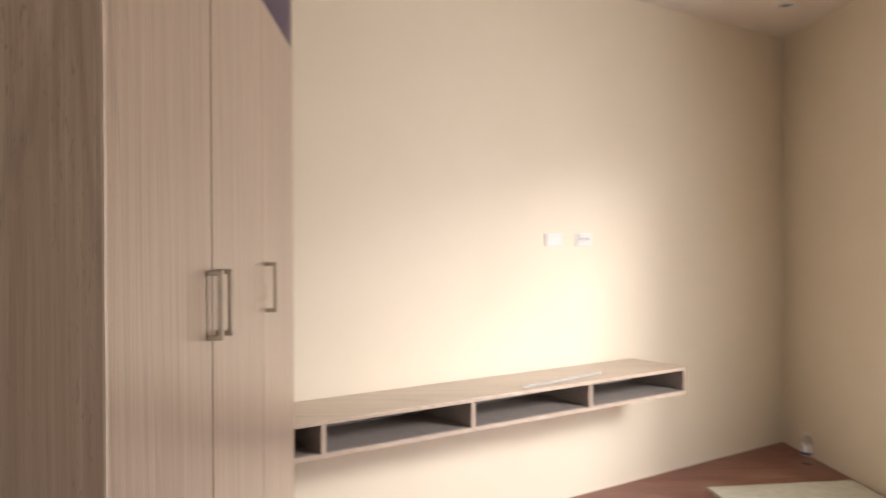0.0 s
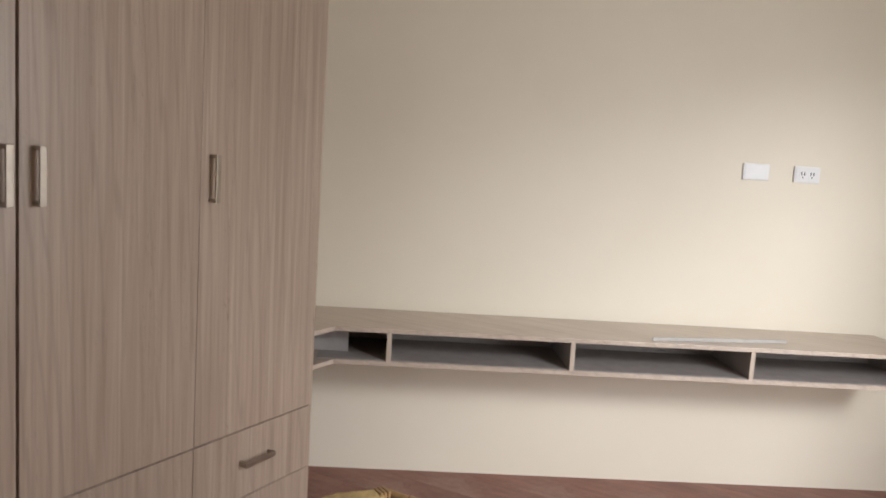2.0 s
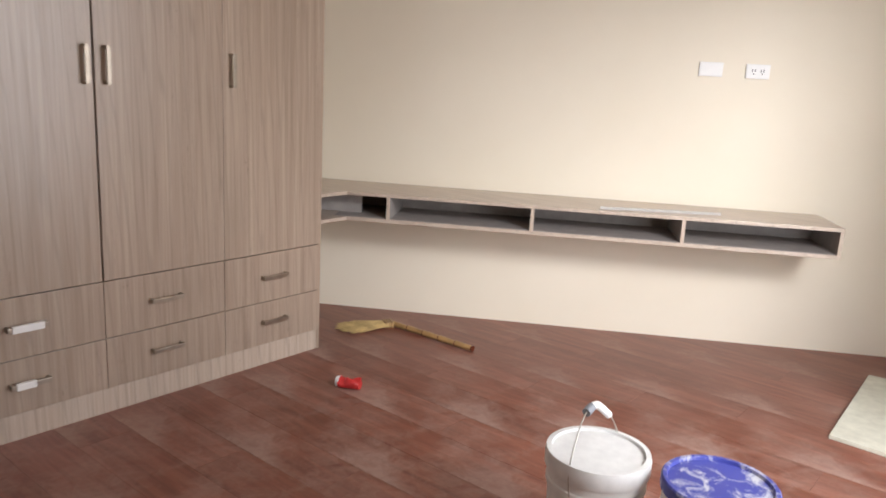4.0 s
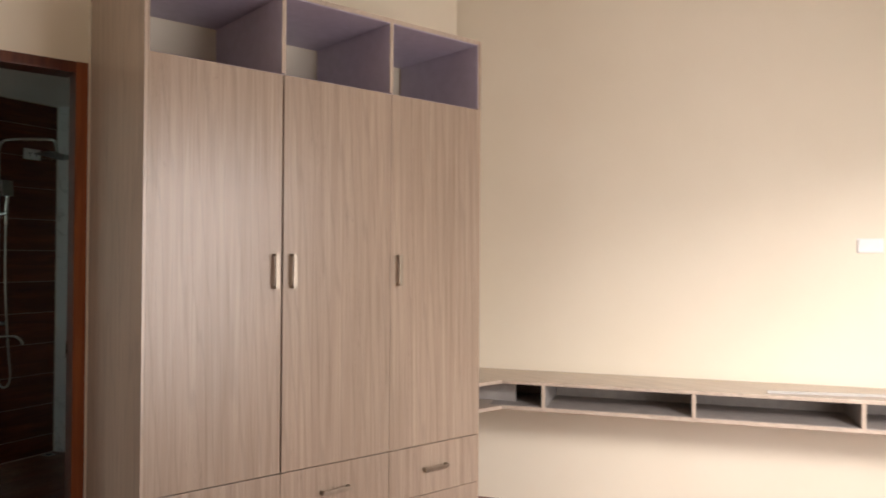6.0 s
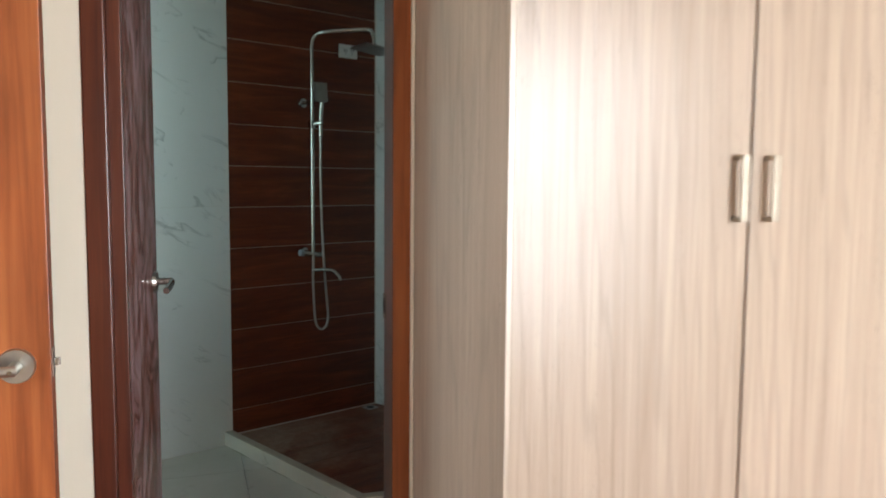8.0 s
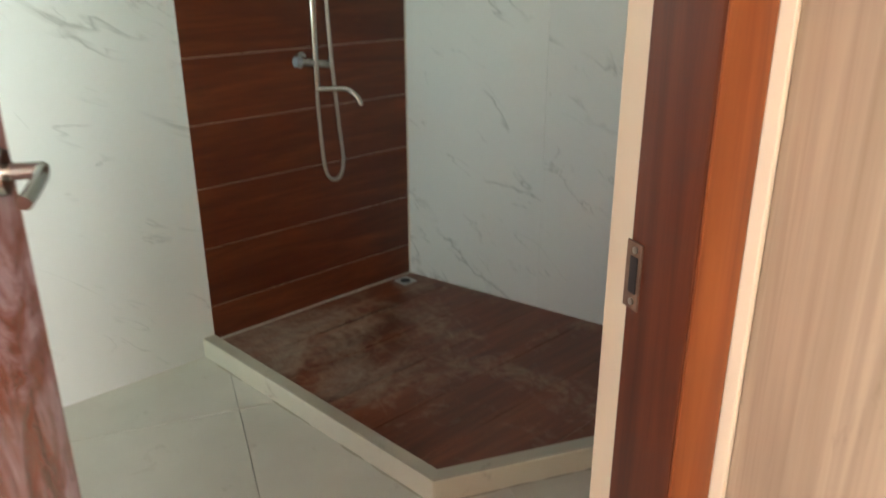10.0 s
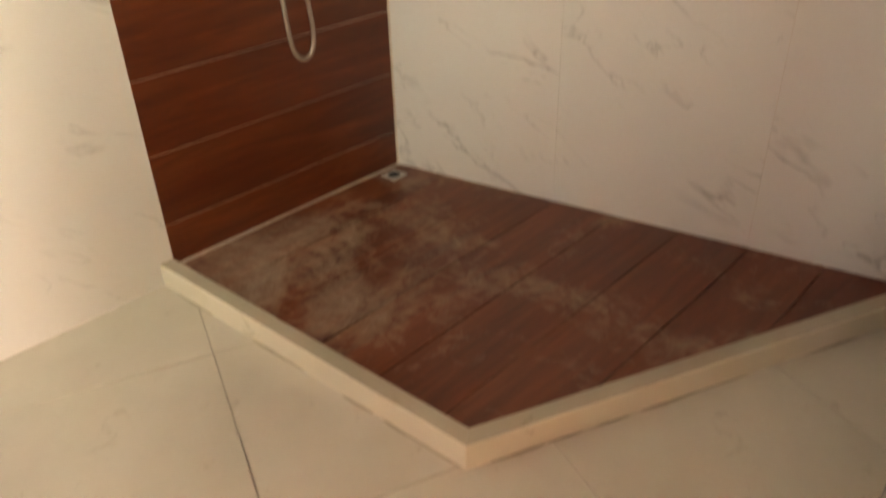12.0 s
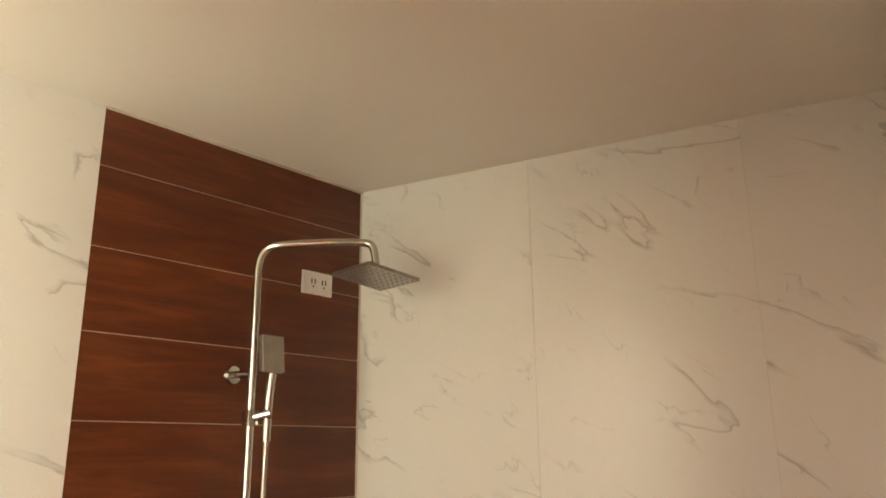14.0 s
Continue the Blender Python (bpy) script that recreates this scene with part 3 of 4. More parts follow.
def bucket(name, label, at, r, h, lid, turn):
    ob = thing(name, label, "bucket", at, turn, "paint buckets")
    k = r * 0.86
    part("body", bm_lathe([(0, 0.0), (k - 0.006, 0.0), (k, 0.006), (r * 0.955, h * 0.72), (r * 0.965, h * 0.74), (r * 1.0, h * 0.75), (r * 1.0, h * 0.79), (r * 0.975, h * 0.80), (r * 0.985, h - 0.012), (r, h - 0.008), (r, h), (0, h)]), M_BUCKET, ob, smooth=True)
    if lid == "blue":
        part("lid", bm_lathe([(r * 1.015, h - 0.022), (r * 1.03, h - 0.02), (r * 1.03, h + 0.008), (r * 1.0, h + 0.013), (r * 0.93, h + 0.012), (r * 0.91, h + 0.003), (0, h + 0.003)]), M_LID, ob, "blue lid splashed with white paint", True)
        x = r * 0.945
        part("brown_mark", bm_box(x - 0.014, -0.03, h * 0.45, x + 0.006, 0.03, h * 0.7, 0.002), M_FRAME, ob)
    else:
        part("lid", bm_lathe([(r * 1.02, h - 0.045), (r * 1.045, h - 0.04), (r * 1.05, h - 0.005), (r * 1.03, h + 0.008), (r * 0.93, h + 0.008), (r * 0.90, h - 0.008), (0, h - 0.008)]), M_BUCKET, ob, "white lid", True)
        for a0, a1, z0, z1, m in ((-150, -105, 0.34, 0.68, M_BLUE), (-104, -78, 0.58, 0.66, M_YELLOW), (-104, -80, 0.49, 0.555, M_WHITEP)):
            bm = bmesh.new()
            prev = None
            for i in range(9):
                a = radians(a0 + (a1 - a0) * i / 8)
                col = [bm.verts.new(((k + (r * 0.955 - k) * zz / 0.72 + 0.0015) * math.cos(a), (k + (r * 0.955 - k) * zz / 0.72 + 0.0015) * math.sin(a), h * zz)) for zz in (z0, z1)]
                if prev:
                    bm.faces.new((prev[0], col[0], col[1], prev[1]))
                prev = col
            part("printed_label", bm, m, ob, smooth=True)
        bail = part("bail", bm_tube([(-r * 1.05, 0, h * 0.87), (-r * 1.0, 0.01, h + 0.03), (-r * 0.62, 0.02, h + 0.12), (-r * 0.18, 0.03, h + 0.155), (r * 0.2, 0.03, h + 0.150), (r * 0.75, 0.02, h + 0.09), (r * 1.02, 0.01, h + 0.02), (r * 1.05, 0, h * 0.87)], 0.0022, 8), M_STEEL, ob, "wire bail")
        bail.matrix_basis = pose(0, 0, -0.03, 0, 0, 48)
        part("grip", bm_tube([(-r * 0.05, 0.03, h + 0.156), (r * 0.2, 0.03, h + 0.150), (r * 0.62, 0.022, h + 0.105)], 0.011, 12), M_WHITEP, bail, "white plastic grip", True)
        part("tape", bm_tube([(-r * 0.26, 0.03, h + 0.148), (-r * 0.05, 0.03, h + 0.157)], 0.013, 10), M_GREY, bail, "grey tape")
    return ob


bucket("paint_bucket", "white plastic paint bucket with raised wire handle and blue label", (2.435, 3.404, 0), 0.139, 0.355, "white", 42)
bucket("paint_bucket", "white plastic paint bucket with a paint-splashed blue lid", (2.755, 3.457, 0), 0.143, 0.36, "blue", -60)

# soft broom lying on the floor
broom = thing("broom", "soft straw broom with a bamboo handle on the floor", "broom")
h0, h1 = Vector((0.62, 4.512)), Vector((1.15, 4.528))
for i in range(5):
    p, q = h0.lerp(h1, i / 5 + 0.004), h0.lerp(h1, (i + 1) / 5 - 0.004)
    bm = bm_cyl((p.x, p.y, 0.017), (q.x, q.y, 0.016), 0.0155, 0.0135, 14)
    part("cane_joint", bm, M_BAMBOO, broom, smooth=True)
    bm_k = bm_cyl((q.x, q.y, 0.016), (q.x + 0.006, q.y, 0.016), 0.0155, 0.0155, 14)
    part("cane_ring", bm_k, M_FRAME, broom)
ax = (Vector((0.47, 4.236)) - h0).normalized()
sd = Vector((-ax.y, ax.x))
rnd = random.Random(5)
bm = bmesh.new()
for i in range(130):
    w0, w1 = rnd.uniform(-0.022, 0.022), rnd.uniform(-0.085, 0.085)
    ln = rnd.uniform(0.24, 0.33) - abs(w1) * 0.5
    zz = rnd.uniform(0.006, 0.035)
    a, b_ = h0 + sd * w0, h0 + ax * ln + sd * w1
    bm_cyl((a.x, a.y, 0.012 + zz * 0.5), (b_.x, b_.y, 0.004 + zz * 0.5), 0.0035, 0.0015, 5, bm)
part("bristles", bm, M_STRAW, broom, "straw bristles")
for k in (0.012, 0.03, 0.048):
    p = h0 + ax * k
    part("binding", bm_box(-0.006, -0.032, 0.002, 0.006, 0.032, 0.036, 0.002), M_BAMBOO, broom).matrix_world = pose(p.x, p.y, 0, 0, 0, math.degrees(math.atan2(ax.y, ax.x)))

# crushed red drink can
can = thing("crushed_can", "crushed red and white drink can on the floor", "can", (1.066, 3.77, 0.0), 25)
bm = bm_cyl((-0.05, 0, 0.026), (0.045, 0, 0.028), 0.027, 0.026, 20)
bmesh.ops.subdivide_edges(bm, edges=[e for e in bm.edges if abs(e.verts[0].co.x - e.verts[1].co.x) > 0.05], cuts=6)
for v in bm.verts:
    k = noise.noise(v.co * 38)
    v.co.y *= 1 + 0.35 * k
    v.co.z = max(0.001, v.co.z * (0.85 + 0.35 * k))
part("body", bm, M_REDP, can, smooth=True)
part("white_band", bm_cyl((-0.063, 0, 0.025), (-0.048, 0, 0.025), 0.022, 0.025, 18), M_WHITEP, can, "pale can end")

# bottle in the corner
bottle = thing("water_bottle", "clear plastic water bottle with blue and white label", "bottle", (3.55, 6.20, 0))
part("body", bm_lathe([(0, 0), (0.028, 0), (0.032, 0.006), (0.032, 0.05), (0.030, 0.055), (0.032, 0.06), (0.032, 0.13), (0.026, 0.155), (0.013, 0.178), (0.013, 0.19), (0, 0.19)], 24), M_GLASS, bottle, smooth=True)
part("label", bm_lathe([(0.0325, 0.075), (0.0325, 0.125)], 24), M_WHITEP, bottle, "white label", True)
part("label_band", bm_lathe([(0.0328, 0.062), (0.0328, 0.078)], 24), M_BLUE, bottle, "blue band", True)
part("cap", bm_lathe([(0, 0.188), (0.0155, 0.188), (0.0155, 0.205), (0, 0.206)], 20), M_WHITEP, bottle)

# foam sheet, lumber and rag on the floor
bm = bm_prism([(2.74, 4.83), (3.60, 4.79), (3.62, 5.80), (2.71, 5.72)], 0.0, 0.018, 0.003)
tagged(part("foam_sheet", bm, M_FOAM), "pale foam sheet lying flat on the floor", "foam sheet")
a, b_ = Vector((0.50, 2.305)), Vector((1.40, 2.008))
t = (b_ - a).normalized()
q = Vector((-t.y, t.x)) * 0.024
tagged(part("lumber_stick", bm_prism([tuple(a - q), tuple(b_ - q), tuple(b_ + q), tuple(a + q)], 0.010, 0.045, 0.002), M_RAWWOOD), "rough sawn lumber stick lying on the floor", "lumber")
bm = bmesh.new()
bmesh.ops.create_grid(bm, x_segments=26, y_segments=20, size=0.5, matrix=pose(0.63, 2.20, 0.012, 0, 0, 10) @ Matrix.Diagonal((0.34, 0.26, 1, 1)))
for v in bm.verts:
    k = noise.noise(v.co * 9)
    v.co.x += 0.03 * noise.noise(v.co * 7 + Vector((4, 0, 0)))
    v.co.y += 0.03 * noise.noise(v.co * 7 + Vector((0, 9, 0)))
    v.co.z = 0.0045 + 0.006 * abs(k)
bmesh.ops.solidify(bm, geom=bm.faces[:], thickness=0.004)
tagged(part("rag", bm, M_CLOTH, smooth=True), "crumpled pale cloth rag on the floor", "rag")

lamp = thing("downlight", "small round recessed ceiling downlight, switched off", "downlight", (3.30, 5.975, CEIL))
part("ring", bm_lathe([(0.036, -0.001), (0.050, -0.001), (0.052, -0.006), (0.048, -0.010), (0.038, -0.007), (0.036, -0.001)], 32), M_WHITEP, lamp, smooth=True)
part("lens", bm_cyl((0, 0, -0.0005), (0, 0, -0.003), 0.036, seg=28), M_GREY, lamp)


# ---- doors ----
def lever(parent, at, way, turn, name="lever_handle"):
    """A round rose with a lever; local y is out of the leaf."""
    h = part(name, bm_cyl((0, 0, 0), (0, 0.008, 0), 0.033, 0.031, 32), M_STEEL, parent, "satin nickel lever handle", True)
    h.matrix_world = pose(*at, 0, 0, turn)
    part("neck", bm_cyl((0, 0.008, 0), (0, 0.05, 0), 0.011, 0.0105, 20), M_STEEL, h, smooth=True)
    part("grip", bm_tube([(way * -0.008, 0.048, 0), (way * 0.03, 0.052, 0.001), (way * 0.075, 0.050, -0.001), (way * 0.118, 0.044, -0.004)], 0.0095, 14), M_STEEL, h, smooth=True)
    part("keyhole", bm_cyl((0, 0.0495, 0), (0, 0.0598, 0), 0.0042, seg=12), M_CHROME, h)
    return h


door = thing("bedroom_door", "open orange-brown varnished wooden bedroom door", "door", (0, 0, 0))
part("stile", bm_box(0.300, 1.455, 0.012, 0.340, 1.588, 2.06, 0.002), M_DOOR, door)
part("stile", bm_box(0.300, 0.775, 0.012, 0.340, 0.890, 2.06, 0.002), M_DOOR, door)
for z0, z1 in ((0.012, 0.20), (0.86, 0.99), (1.94, 2.06)):
    part("rail", bm_box(0.3003, 0.890, z0, 0.3397, 1.455, z1, 0.001), M_DOOR, door)
for z0, z1 in ((0.20, 0.86), (0.99, 1.94)):
    part("panel", bm_box(0.310, 0.890, z0, 0.330, 1.455, z1), M_DOOR, door)
lever(door, (0.340, 1.530, 0.982), 1, -90)
lt = part("latch", bm_box(0.311, 1.588, 0.955, 0.329, 1.590, 1.01), M_STEEL, door, "steel latch plate")
part("bolt", bm_box(0.314, 1.590, 0.975, 0.326, 1.600, 0.99, 0.002), M_CHROME, lt)

# bathroom leaf swung into the bathroom
hx, hy = -0.182, 1.672
ex, ey = -0.755, 1.735
la = math.degrees(math.atan2(ey - hy, ex - hx))
bdoor = thing("bathroom_door", "open bathroom door covered with dirty protective film", "door", (hx, hy, 0), la)
L = math.hypot(ex - hx, ey - hy)
part("leaf", bm_box(0.004, 0.0, 0.012, L, 0.038, 2.10, 0.002), M_FILM, bdoor)
for z in (0.25, 1.89):
    part("hinge", bm_cyl((0.002, -0.004, z - 0.05), (0.002, -0.004, z + 0.05), 0.006, seg=12), M_STEEL, bdoor)
kn = part("door_knob", bm_cyl((L - 0.065, 0, 1.003), (L - 0.065, -0.010, 1.003), 0.034, 0.031, 32), M_CHROME, bdoor, "chrome lever knob", True)
part("neck", bm_cyl((L - 0.065, -0.010, 1.003), (L - 0.065, -0.055, 1.003), 0.012, seg=20), M_CHROME, kn, smooth=True)
part("grip", bm_tube([(L - 0.058, -0.052, 1.003), (L - 0.09, -0.056, 1.0), (L - 0.13, -0.054, 0.992), (L - 0.165, -0.050, 0.985)], 0.010, 14), M_CHROME, kn, smooth=True)

# ---- shower ----
ub = math.degrees(math.atan2(-U.y, -U.x))       # along the planked wall towards the corner


def shower_pt(u, z, off):
    """A place on the planked wall: u from the corner, z up, off out of the wall."""
    x, y = bath(u, off)
    return (x, y, z)


# out of the planked wall is along the marble wall, close to square to it
PU = 0.470
sh = thing("shower_set", "chrome rain shower column with hand shower and hose", "shower")
part("riser", bm_tube([shower_pt(PU, 0.86, 0.075), shower_pt(PU, 1.3, 0.075), shower_pt(PU, 1.9, 0.075), shower_pt(PU, 2.03, 0.075), shower_pt(PU - 0.012, 2.076, 0.09), shower_pt(PU - 0.03, 2.088, 0.13), shower_pt(PU - 0.095, 2.096, 0.21), shower_pt(PU - 0.16, 2.102, 0.265), shower_pt(PU - 0.178, 2.092, 0.295), shower_pt(PU - 0.182, 2.045, 0.305), shower_pt(PU - 0.182, 2.03, 0.305)], 0.011, 16, 8), M_CHROME, sh, smooth=True)
hd = part("rain_head", bm_box(-0.088, -0.088, -0.005, 0.088, 0.088, 0.005, 0.002), M_STEEL, sh, "square steel rain head")
hd.matrix_world = Matrix.Translation(shower_pt(PU - 0.182, 2.002, 0.305)) @ pose(0, 0, 0, 0, 7, ub - 8)
part("collar", bm_cyl((0, 0, 0.006), (0, 0, 0.03), 0.016, 0.012, 20), M_CHROME, hd, smooth=True)
nozzle = mesh_of("nozzle", bm_cyl((0, 0, -0.0075), (0, 0, -0.0048), 0.0022, 0.003, 6), M_GREY)
for i in range(8):
    for j in range(8):
        nz = new("nozzle", nozzle)
        nz.parent = hd
        nz.location = (-0.0735 + i * 0.021, -0.0735 + j * 0.021, 0)
for z in (1.735, 0.955):
    br = part("bracket", bm_cyl(shower_pt(PU, z, 0.0), shower_pt(PU, z, 0.012), 0.026, 0.024, 28), M_CHROME, sh, smooth=True)
    part("arm", bm_cyl(shower_pt(PU, z, 0.01), shower_pt(PU, z, 0.08), 0.010, seg=16), M_CHROME, br, smooth=True)
sl = part("slider", bm_box(-0.016, -0.016, -0.02, 0.016, 0.016, 0.02, 0.004), M_CHROME, sh)
sl.matrix_world = Matrix.Translation(shower_pt(PU, 1.62, 0.075)) @ pose(0, 0, 0, 0, 0, ub)
part("holder", bm_cyl((0, 0, 0), (0.032, -0.045, 0.012), 0.012, 0.014, 18), M_CHROME, sl, smooth=True)
hs = part("hand_shower", bm_tube([shower_pt(PU - 0.024, 1.56, 0.108), shower_pt(PU - 0.022, 1.66, 0.112), shower_pt(PU - 0.024, 1.735, 0.118)], 0.0115, 14), M_CHROME, sh, smooth=True)
hh = part("spray_plate", bm_box(-0.035, -0.009, -0.049, 0.035, 0.009, 0.049, 0.004), M_STEEL, hs, "flat grey spray plate")
hh.matrix_world = Matrix.Translation(shower_pt(PU - 0.014, 1.785, 0.124)) @ pose(0, 0, 0, -6, 0, ub)
part("hose", bm_tube([shower_pt(PU - 0.024, 1.56, 0.108), shower_pt(PU - 0.026, 1.3, 0.104), shower_pt(PU - 0.040, 1.0, 0.10), shower_pt(PU - 0.058, 0.75, 0.10), shower_pt(PU - 0.070, 0.62, 0.10), shower_pt(PU - 0.058, 0.562, 0.10), shower_pt(PU - 0.030, 0.546, 0.095), shower_pt(PU - 0.004, 0.58, 0.09), shower_pt(PU - 0.001, 0.68, 0.08), shower_pt(PU, 0.80, 0.075), shower_pt(PU, 0.88, 0.075)], 0.0065, 12, 8), M_STEEL, sh, "ribbed steel hose", True)
mx = part("mixer_body", bm_tube([shower_pt(PU + 0.055, 0.955, 0.07), shower_pt(PU - 0.065, 0.938, 0.07)], 0.015, 18), M_CHROME, sh, smooth=True)
part("mixer_knob", bm_cyl(shower_pt(PU + 0.055, 0.955, 0.07), shower_pt(PU + 0.075, 0.957, 0.07), 0.018, 0.016, 20), M_GREY, mx, smooth=True)
part("mixer_lever", bm_tube([shower_pt(PU - 0.05, 0.95, 0.08), shower_pt(PU - 0.052, 0.985, 0.092)], 0.006, 10), M_CHROME, mx, smooth=True)
part("spout", bm_tube([shower_pt(PU, 0.862, 0.075), shower_pt(PU - 0.03, 0.864, 0.115), shower_pt(PU - 0.055, 0.862, 0.15), shower_pt(PU - 0.07, 0.835, 0.178), shower_pt(PU - 0.075, 0.81, 0.185)], 0.010, 14), M_CHROME, sh, smooth=True)
sx = bath(0.185, 0.0)
wall_plate("shower_socket", "white double power socket on the planked shower wall", pose(sx[0], sx[1], 2.032, 0, 0, ub) @ pose(0, 0, 0, 0, 0, 0), True).matrix_world = Matrix.Translation((*sx, 2.032)) @ pose(0, 0, 0, 0, 0, math.degrees(math.atan2(-U.y, -U.x)))

# shower curb: two straight runs with a mitred corner
A0, A1, A2 = Vector((-1.995, 1.992)), Vector((-1.006, 2.457)), Vector((-0.955, 3.86))
dA, dB = (A1 - A0).normalized(), (A2 - A1).normalized()
nA, nB = Vector((-dA.y, dA.x)), Vector((-dB.y, dB.x))


def inner_corner(w):
    p, q = A0 + nA * w, A1 + nB * w
    k = (q - p).cross(dB) / dA.cross(dB)
    return p + dA * k


W = 0.045
curb = structure("shower_curb", bm_prism([tuple(A0 - dA * 0.03), tuple(A1), tuple(inner_corner(W)), tuple(A0 + nA * W - dA * 0.05)], -0.004, 0.066, 0.004), M_CURB, "low cream concrete kerb round the shower", "kerb")
part("kerb_run", bm_prism([tuple(A1), tuple(A2), tuple(A2 + nB * W), tuple(inner_corner(W))], -0.004, 0.066, 0.004), M_CURB, curb)
part("mortar_cap", bm_prism([tuple(A0 - dA * 0.03 + nA * 0.003), tuple(inner_corner(0.003)), tuple(inner_corner(W - 0.002)), tuple(A0 + nA * (W - 0.002) - dA * 0.05)], 0.064, 0.0685, 0.0015), M_MORTAR, curb, "grey mortar-smeared top")
part("mortar_cap", bm_prism([tuple(inner_corner(0.003)), tuple(A2 + nB * 0.003), tuple(A2 + nB * (W - 0.002)), tuple(inner_corner(W - 0.002))], 0.064, 0.0685, 0.0015), M_MORTAR, curb, "grey mortar-smeared top")
rnd = random.Random(11)
for k in range(16):
    p, d, n = (A0, dA, nA) if k % 2 else (A1, dB, nB)
    q = p + d * rnd.uniform(0.05, 1.0) - n * 0.001
    bm = bmesh.new()
    bmesh.ops.create_icosphere(bm, subdivisions=2, radius=1.0, matrix=pose(q.x, q.y, 0, 0, 0, math.degrees(math.atan2(d.y, d.x))) @ Matrix.Diagonal((rnd.uniform(0.03, 0.09), rnd.uniform(0.003, 0.008), rnd.uniform(0.001, 0.003), 1)))
    for v in bm.verts:
        v.co += Vector((0, 0.004, 0)) * noise.noise(v.co * 60)
    part("mortar_smear", bm, M_MORTAR, curb, smooth=True)
dr = thing("floor_drain", "small square steel floor drain in the shower corner", "drain", (-2.268, 2.80, 0.047), ub)
part("plate", bm_box(-0.034, -0.034, -0.002, 0.034, 0.034, 0.002, 0.001), M_STRIP, dr)
part("grate", bm_cyl((0, 0, 0.001), (0, 0, 0.0035), 0.022, 0.021, 24), M_DARK, dr)

# toilet with its tank against the marble wall
def toilet(at):
    ob = thing("toilet", "white ceramic toilet with closed lid beside the shower kerb", "toilet", at)

    def ring(h, w, y0, y1, n=28):
        """An egg-shaped outline at height h, from y0 in front to y1 behind."""
        c, hl = (y0 + y1) / 2, (y1 - y0) / 2
        return [(w * math.cos(a) * (1.0 + 0.12 * math.sin(a)), c + hl * math.sin(a), h) for a in (2 * math.pi * k / n for k in range(n))]

    def loft(levels):
        bm = bmesh.new()
        rows = [[bm.verts.new(p) for p in ring(*lv)] for lv in levels]
        for lo, hi in zip(rows, rows[1:]):
            for k in range(len(lo)):
                m = (k + 1) % len(lo)
                bm.faces.new((lo[k], lo[m], hi[m], hi[k]))
        bm.faces.new(rows[0][::-1])
        bm.faces.new(rows[-1])
        return bm

    part("bowl", loft([(0.0, 0.125, -0.20, 0.42), (0.03, 0.12, -0.20, 0.42), (0.14, 0.115, -0.19, 0.42), (0.26, 0.15, -0.23, 0.42), (0.36, 0.18, -0.26, 0.42), (0.39, 0.182, -0.265, 0.42)]), M_CERAMIC, ob, smooth=True)
    part("seat", loft([(0.392, 0.180, -0.262, 0.22), (0.40, 0.186, -0.27, 0.22), (0.412, 0.184, -0.268, 0.22)]), M_CERAMIC, ob, smooth=True)
    part("seat_lid", loft([(0.414, 0.180, -0.264, 0.22), (0.430, 0.182, -0.266, 0.22), (0.438, 0.172, -0.255, 0.21)]), M_CERAMIC, ob, smooth=True)
    part("tank", bm_box(-0.19, 0.24, 0.391, 0.19, 0.42, 0.74, 0.02), M_CERAMIC, ob, smooth=True)
    lid = part("tank_lid", bm_box(-0.20, 0.23, 0.741, 0.20, 0.425, 0.775, 0.01), M_CERAMIC, ob, smooth=True)
    part("flush_button", bm_cyl((0, 0.33, 0.774), (0, 0.33, 0.782), 0.025, 0.023, 24), M_CHROME, lid, smooth=True)
    return ob


toilet((-0.515, 3.25, 0.0))

# ---- tiles and planks, joined to the floors and walls ----
def tile(name, me, parent, m):
    ob = new(name, me)
    ob.parent = parent
    ob.matrix_world = m
    return ob


def box_mesh(name, l, w, h, material, bev):
    """A slab from its corner, with a chamfered upper rim."""
    bm = bmesh.new()
    lo = [bm.verts.new(p) for p in ((0, 0, 0), (l, 0, 0), (l, w, 0), (0, w, 0))]
    md = [bm.verts.new((v.co.x, v.co.y, h - bev)) for v in lo]
    hi = [bm.verts.new((min(max(v.co.x, bev), l - bev), min(max(v.co.y, bev), w - bev), h)) for v in lo]
    bm.faces.new(hi)
    bm.faces.new(lo[::-1])
    for a, b in ((lo, md), (md, hi)):
        for i in range(4):
            bm.faces.new((a[i], a[(i + 1) % 4], b[(i + 1) % 4], b[i]))
    bmesh.ops.recalc_face_normals(bm, faces=bm.faces)
    return mesh_of(name, bm, material)


# bedroom planks run along x
me = box_mesh("plank", 1.1992, 0.1992, 0.006, M_FLOOR, 0.0004)
for j in range(31):
    y = SY + 0.2 * j
    for i in range(5):
        x = -0.8 + (0.4 * j) % 1.2 + 1.2 * (i - 1)
        right_y = slant_at_x(x + 1.2, WALL_N)[1]
        if x + 1.2 < LX - 0.02 or x > RX or y > right_y:
            continue
        x0, x1 = max(x, LX - 0.168), min(x + 1.1992, RX + 0.1)
        if x0 > x or x1 < x + 1.1992:
            tile("plank", box_mesh("plank_cut", x1 - x0, 0.1992, 0.006, M_FLOOR, 0.0004), floor, pose(x0, y, -0.006))
        else:
            tile("plank", me, floor, pose(x, y, -0.006))
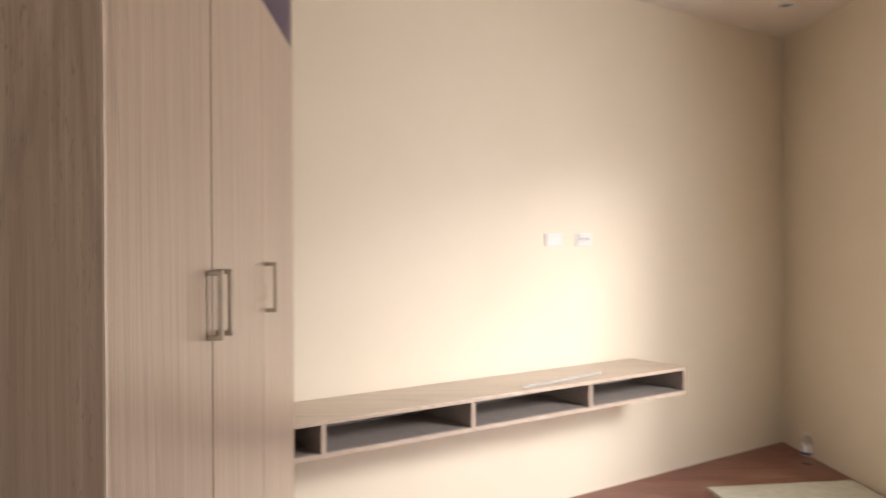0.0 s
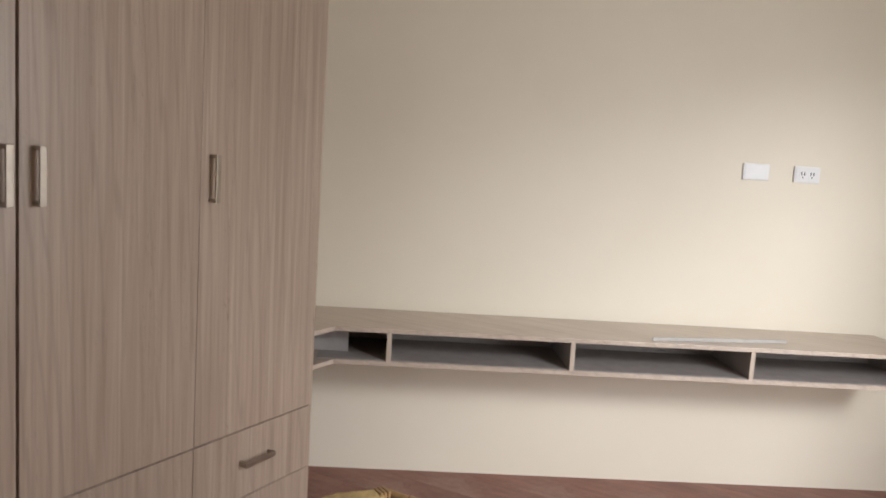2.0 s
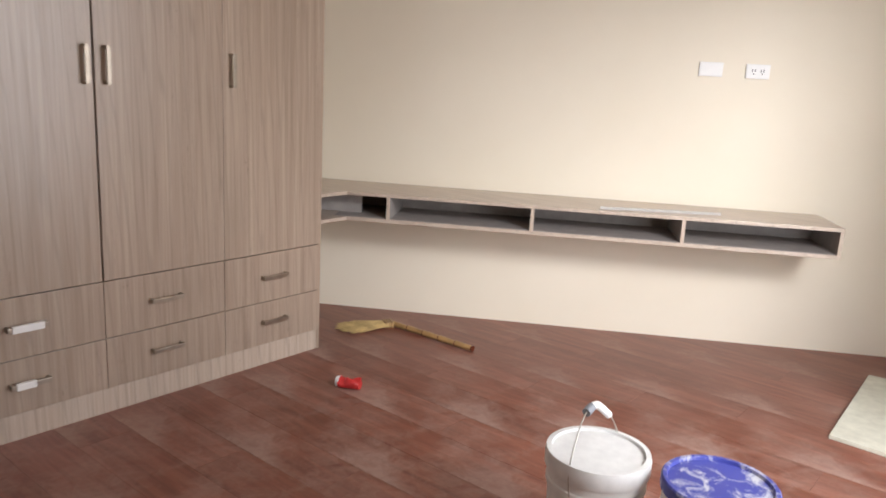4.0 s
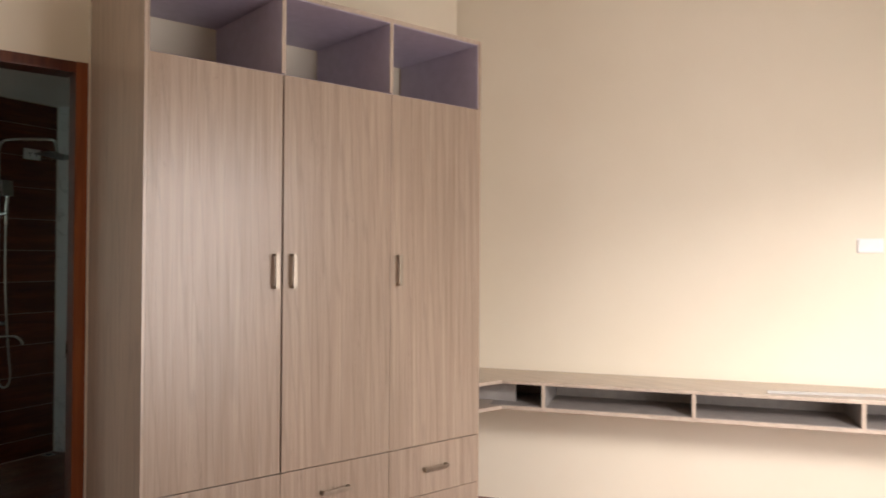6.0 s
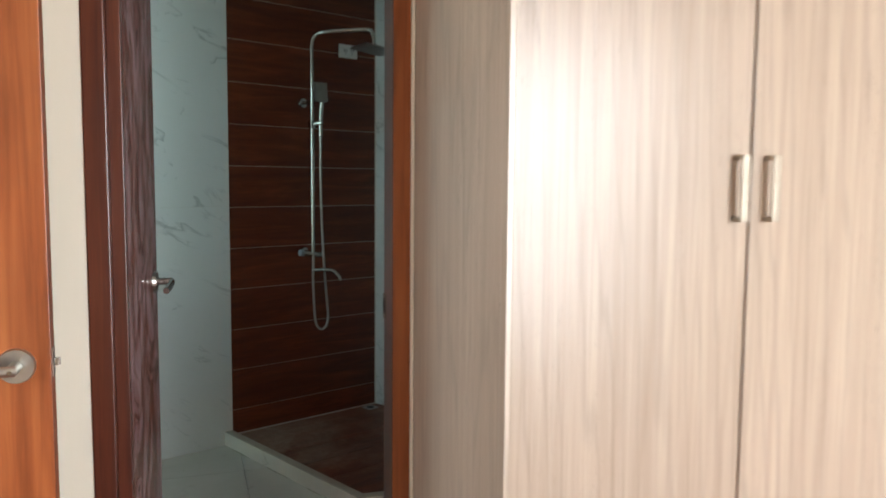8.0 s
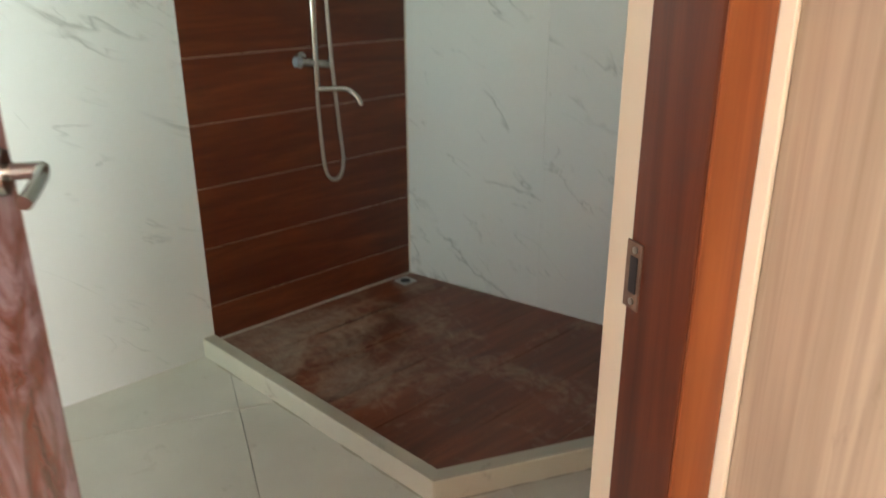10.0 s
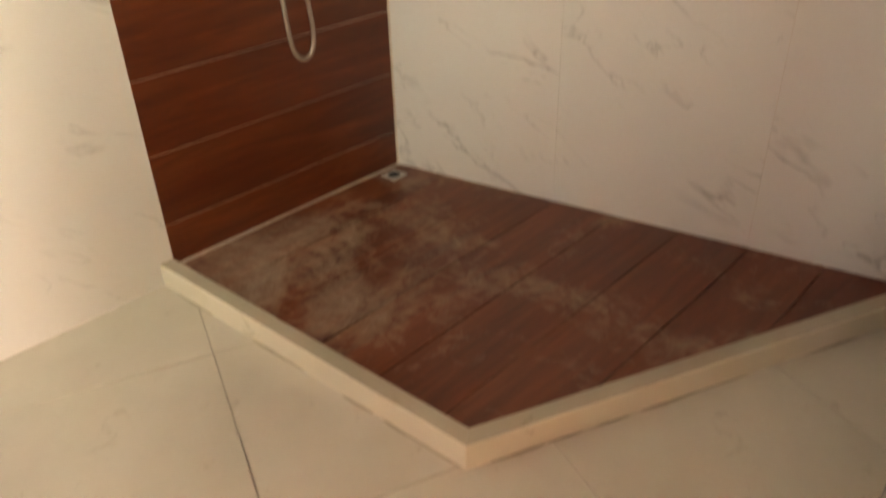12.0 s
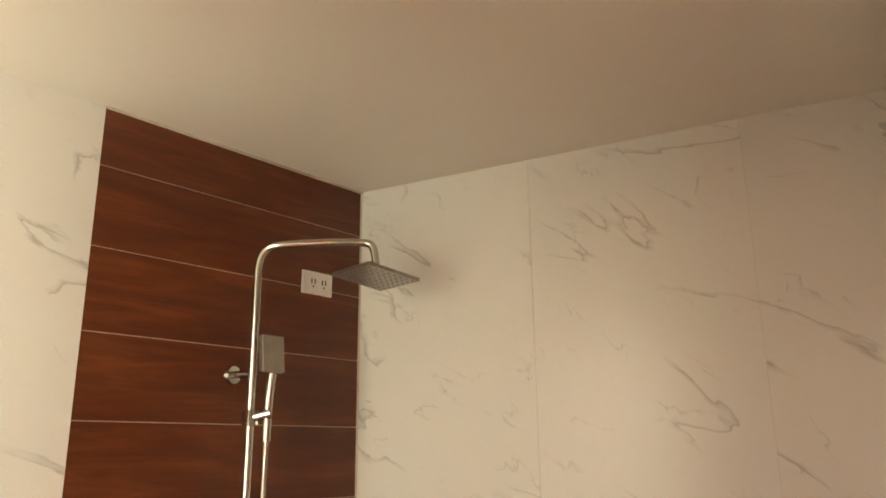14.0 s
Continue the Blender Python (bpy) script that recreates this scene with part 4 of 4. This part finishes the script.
# bathroom floor tiles
me = box_mesh("floor_tile", 0.598, 0.598, 0.008, M_BATHFLOOR, 0.0012)
for i in range(-2, 2):
    for j in range(-2, 3):
        x, y = -1.020 + 0.6 * i, 2.059 + 0.6 * j
        w = min(0.598, LX - 0.172 - x)
        if w > 0.02:
            tile("floor_tile", me if w > 0.59 else box_mesh("floor_tile_cut", w, 0.598, 0.008, M_BATHFLOOR, 0.0012), bfloor, pose(x, y, -0.008))
# pale bead along the top and the corner of the planked wall
bead = structure("trim_shower", bm_prism([bath(0.0, 0.0005), bath(BROWN, 0.0005), bath(BROWN, 0.006), bath(0.0, 0.006)], BCEIL - 0.006, BCEIL + 0.002), M_GROUT, "pale bead between planked shower wall and ceiling", "trim")
part("corner_bead", bm_prism([bath(0.0005, 0.0005), bath(0.005, 0.0005), bath(0.0005, 0.005)], 0.046, BCEIL - 0.007), M_GROUT, bead)
part("floor_bead", bm_prism([bath(0.006, 0.0005), bath(BROWN - 0.02, 0.0005), bath(BROWN - 0.02, 0.006), bath(0.006, 0.006)], 0.045, 0.050), M_GROUT, bead)
# raised shower floor
tray = structure("floor_shower", bm_prism([bath(-0.01, -0.01), bath(BROWN - 0.01, -0.01), tuple(inner_corner(W) - nA * 0.01), tuple(A2 + nB * W * 0.8), bath(-0.01, 1.75)], -0.004, 0.040), M_GROUT, "raised brown wood-look tiled shower floor with dried cement stains", "floor")
for k in range(8):
    v0, v1 = 0.012 + 0.2 * k, min(0.012 + 0.2 * k + 0.1972, 1.615)
    q0, q1 = Vector(bath(0, v0)), Vector(bath(0, v1))
    ends, hits = [], []
    for q in (q0, q1):
        best, which = 9.0, 0
        for n_line, (p, d) in enumerate(((A0 + nA * W, dA), (A1 + nB * W, dB))):
            den = U.cross(d)
            tt = (p - q).cross(d) / den
            if 0.01 < tt < best:
                best, which = tt, n_line
        ends.append(best)
        hits.append(which)
    p = [q0 + U * 0.004, q1 + U * 0.004, q1 + U * ends[1]] + ([inner_corner(W)] if hits[0] != hits[1] else []) + [q0 + U * ends[0]]
    if ends[0] > 8 or ends[1] > 8:
        continue
    bm = bm_prism([tuple(v) for v in p], 0.0402, 0.047)
    tile("plank", mesh_of("plank", bm, M_SHFLOOR), tray, Matrix.Identity(4))
# planked shower wall: rows of 0.205 counted down from the ceiling cut
rowz = [2.221 - 0.205 * k for k in range(0, 12)]
zs = [BCEIL] + [z for z in rowz if z > 0.05] + [0.048]
for za, zb in zip(zs, zs[1:]):
    bm = bm_prism([bath(0.0, -0.0018), bath(BROWN, -0.0018), bath(BROWN, 0.0), bath(0.0, 0.0)], zb + 0.0012, za - 0.0012, 0.0)
    tile("wall_plank", mesh_of("wall_plank", bm, M_SHWALL), wb, Matrix.Identity(4))
for u0, u1 in ((BROWN + 0.0015, BROWN + 0.6005), (BROWN + 0.6015, BROWN + 1.2), (BROWN + 1.201, BROWN + 1.4)):
    for z0, z1 in ((-0.004, 1.1993), (1.2, BCEIL)):
        x, y = bath(u1, -0.0009)
        tile("marble_tile", mesh_of("marble_tile", bm_box(0, -0.0009, 0, u1 - u0, 0.0009, z1 - z0), M_MARBLE), wb, pose(x, y, z0, 0, 0, ub))
k = 0.0
while k < v_end:
    for z0, z1 in ((-0.004, 1.1993), (1.2, BCEIL)):
        v0, v1 = k + 0.0005, min(k + 0.5995, v_end)
        if v1 - v0 > 0.02:
            x, y = bath(-0.0009, v0)
            tile("marble_tile", mesh_of("marble_tile", bm_box(0, -0.0009, 0, v1 - v0, 0.0009, z1 - z0), M_MARBLE), wm, pose(x, y, z0, 0, 0, math.degrees(math.atan2(V.y, V.x))))
    k += 0.6
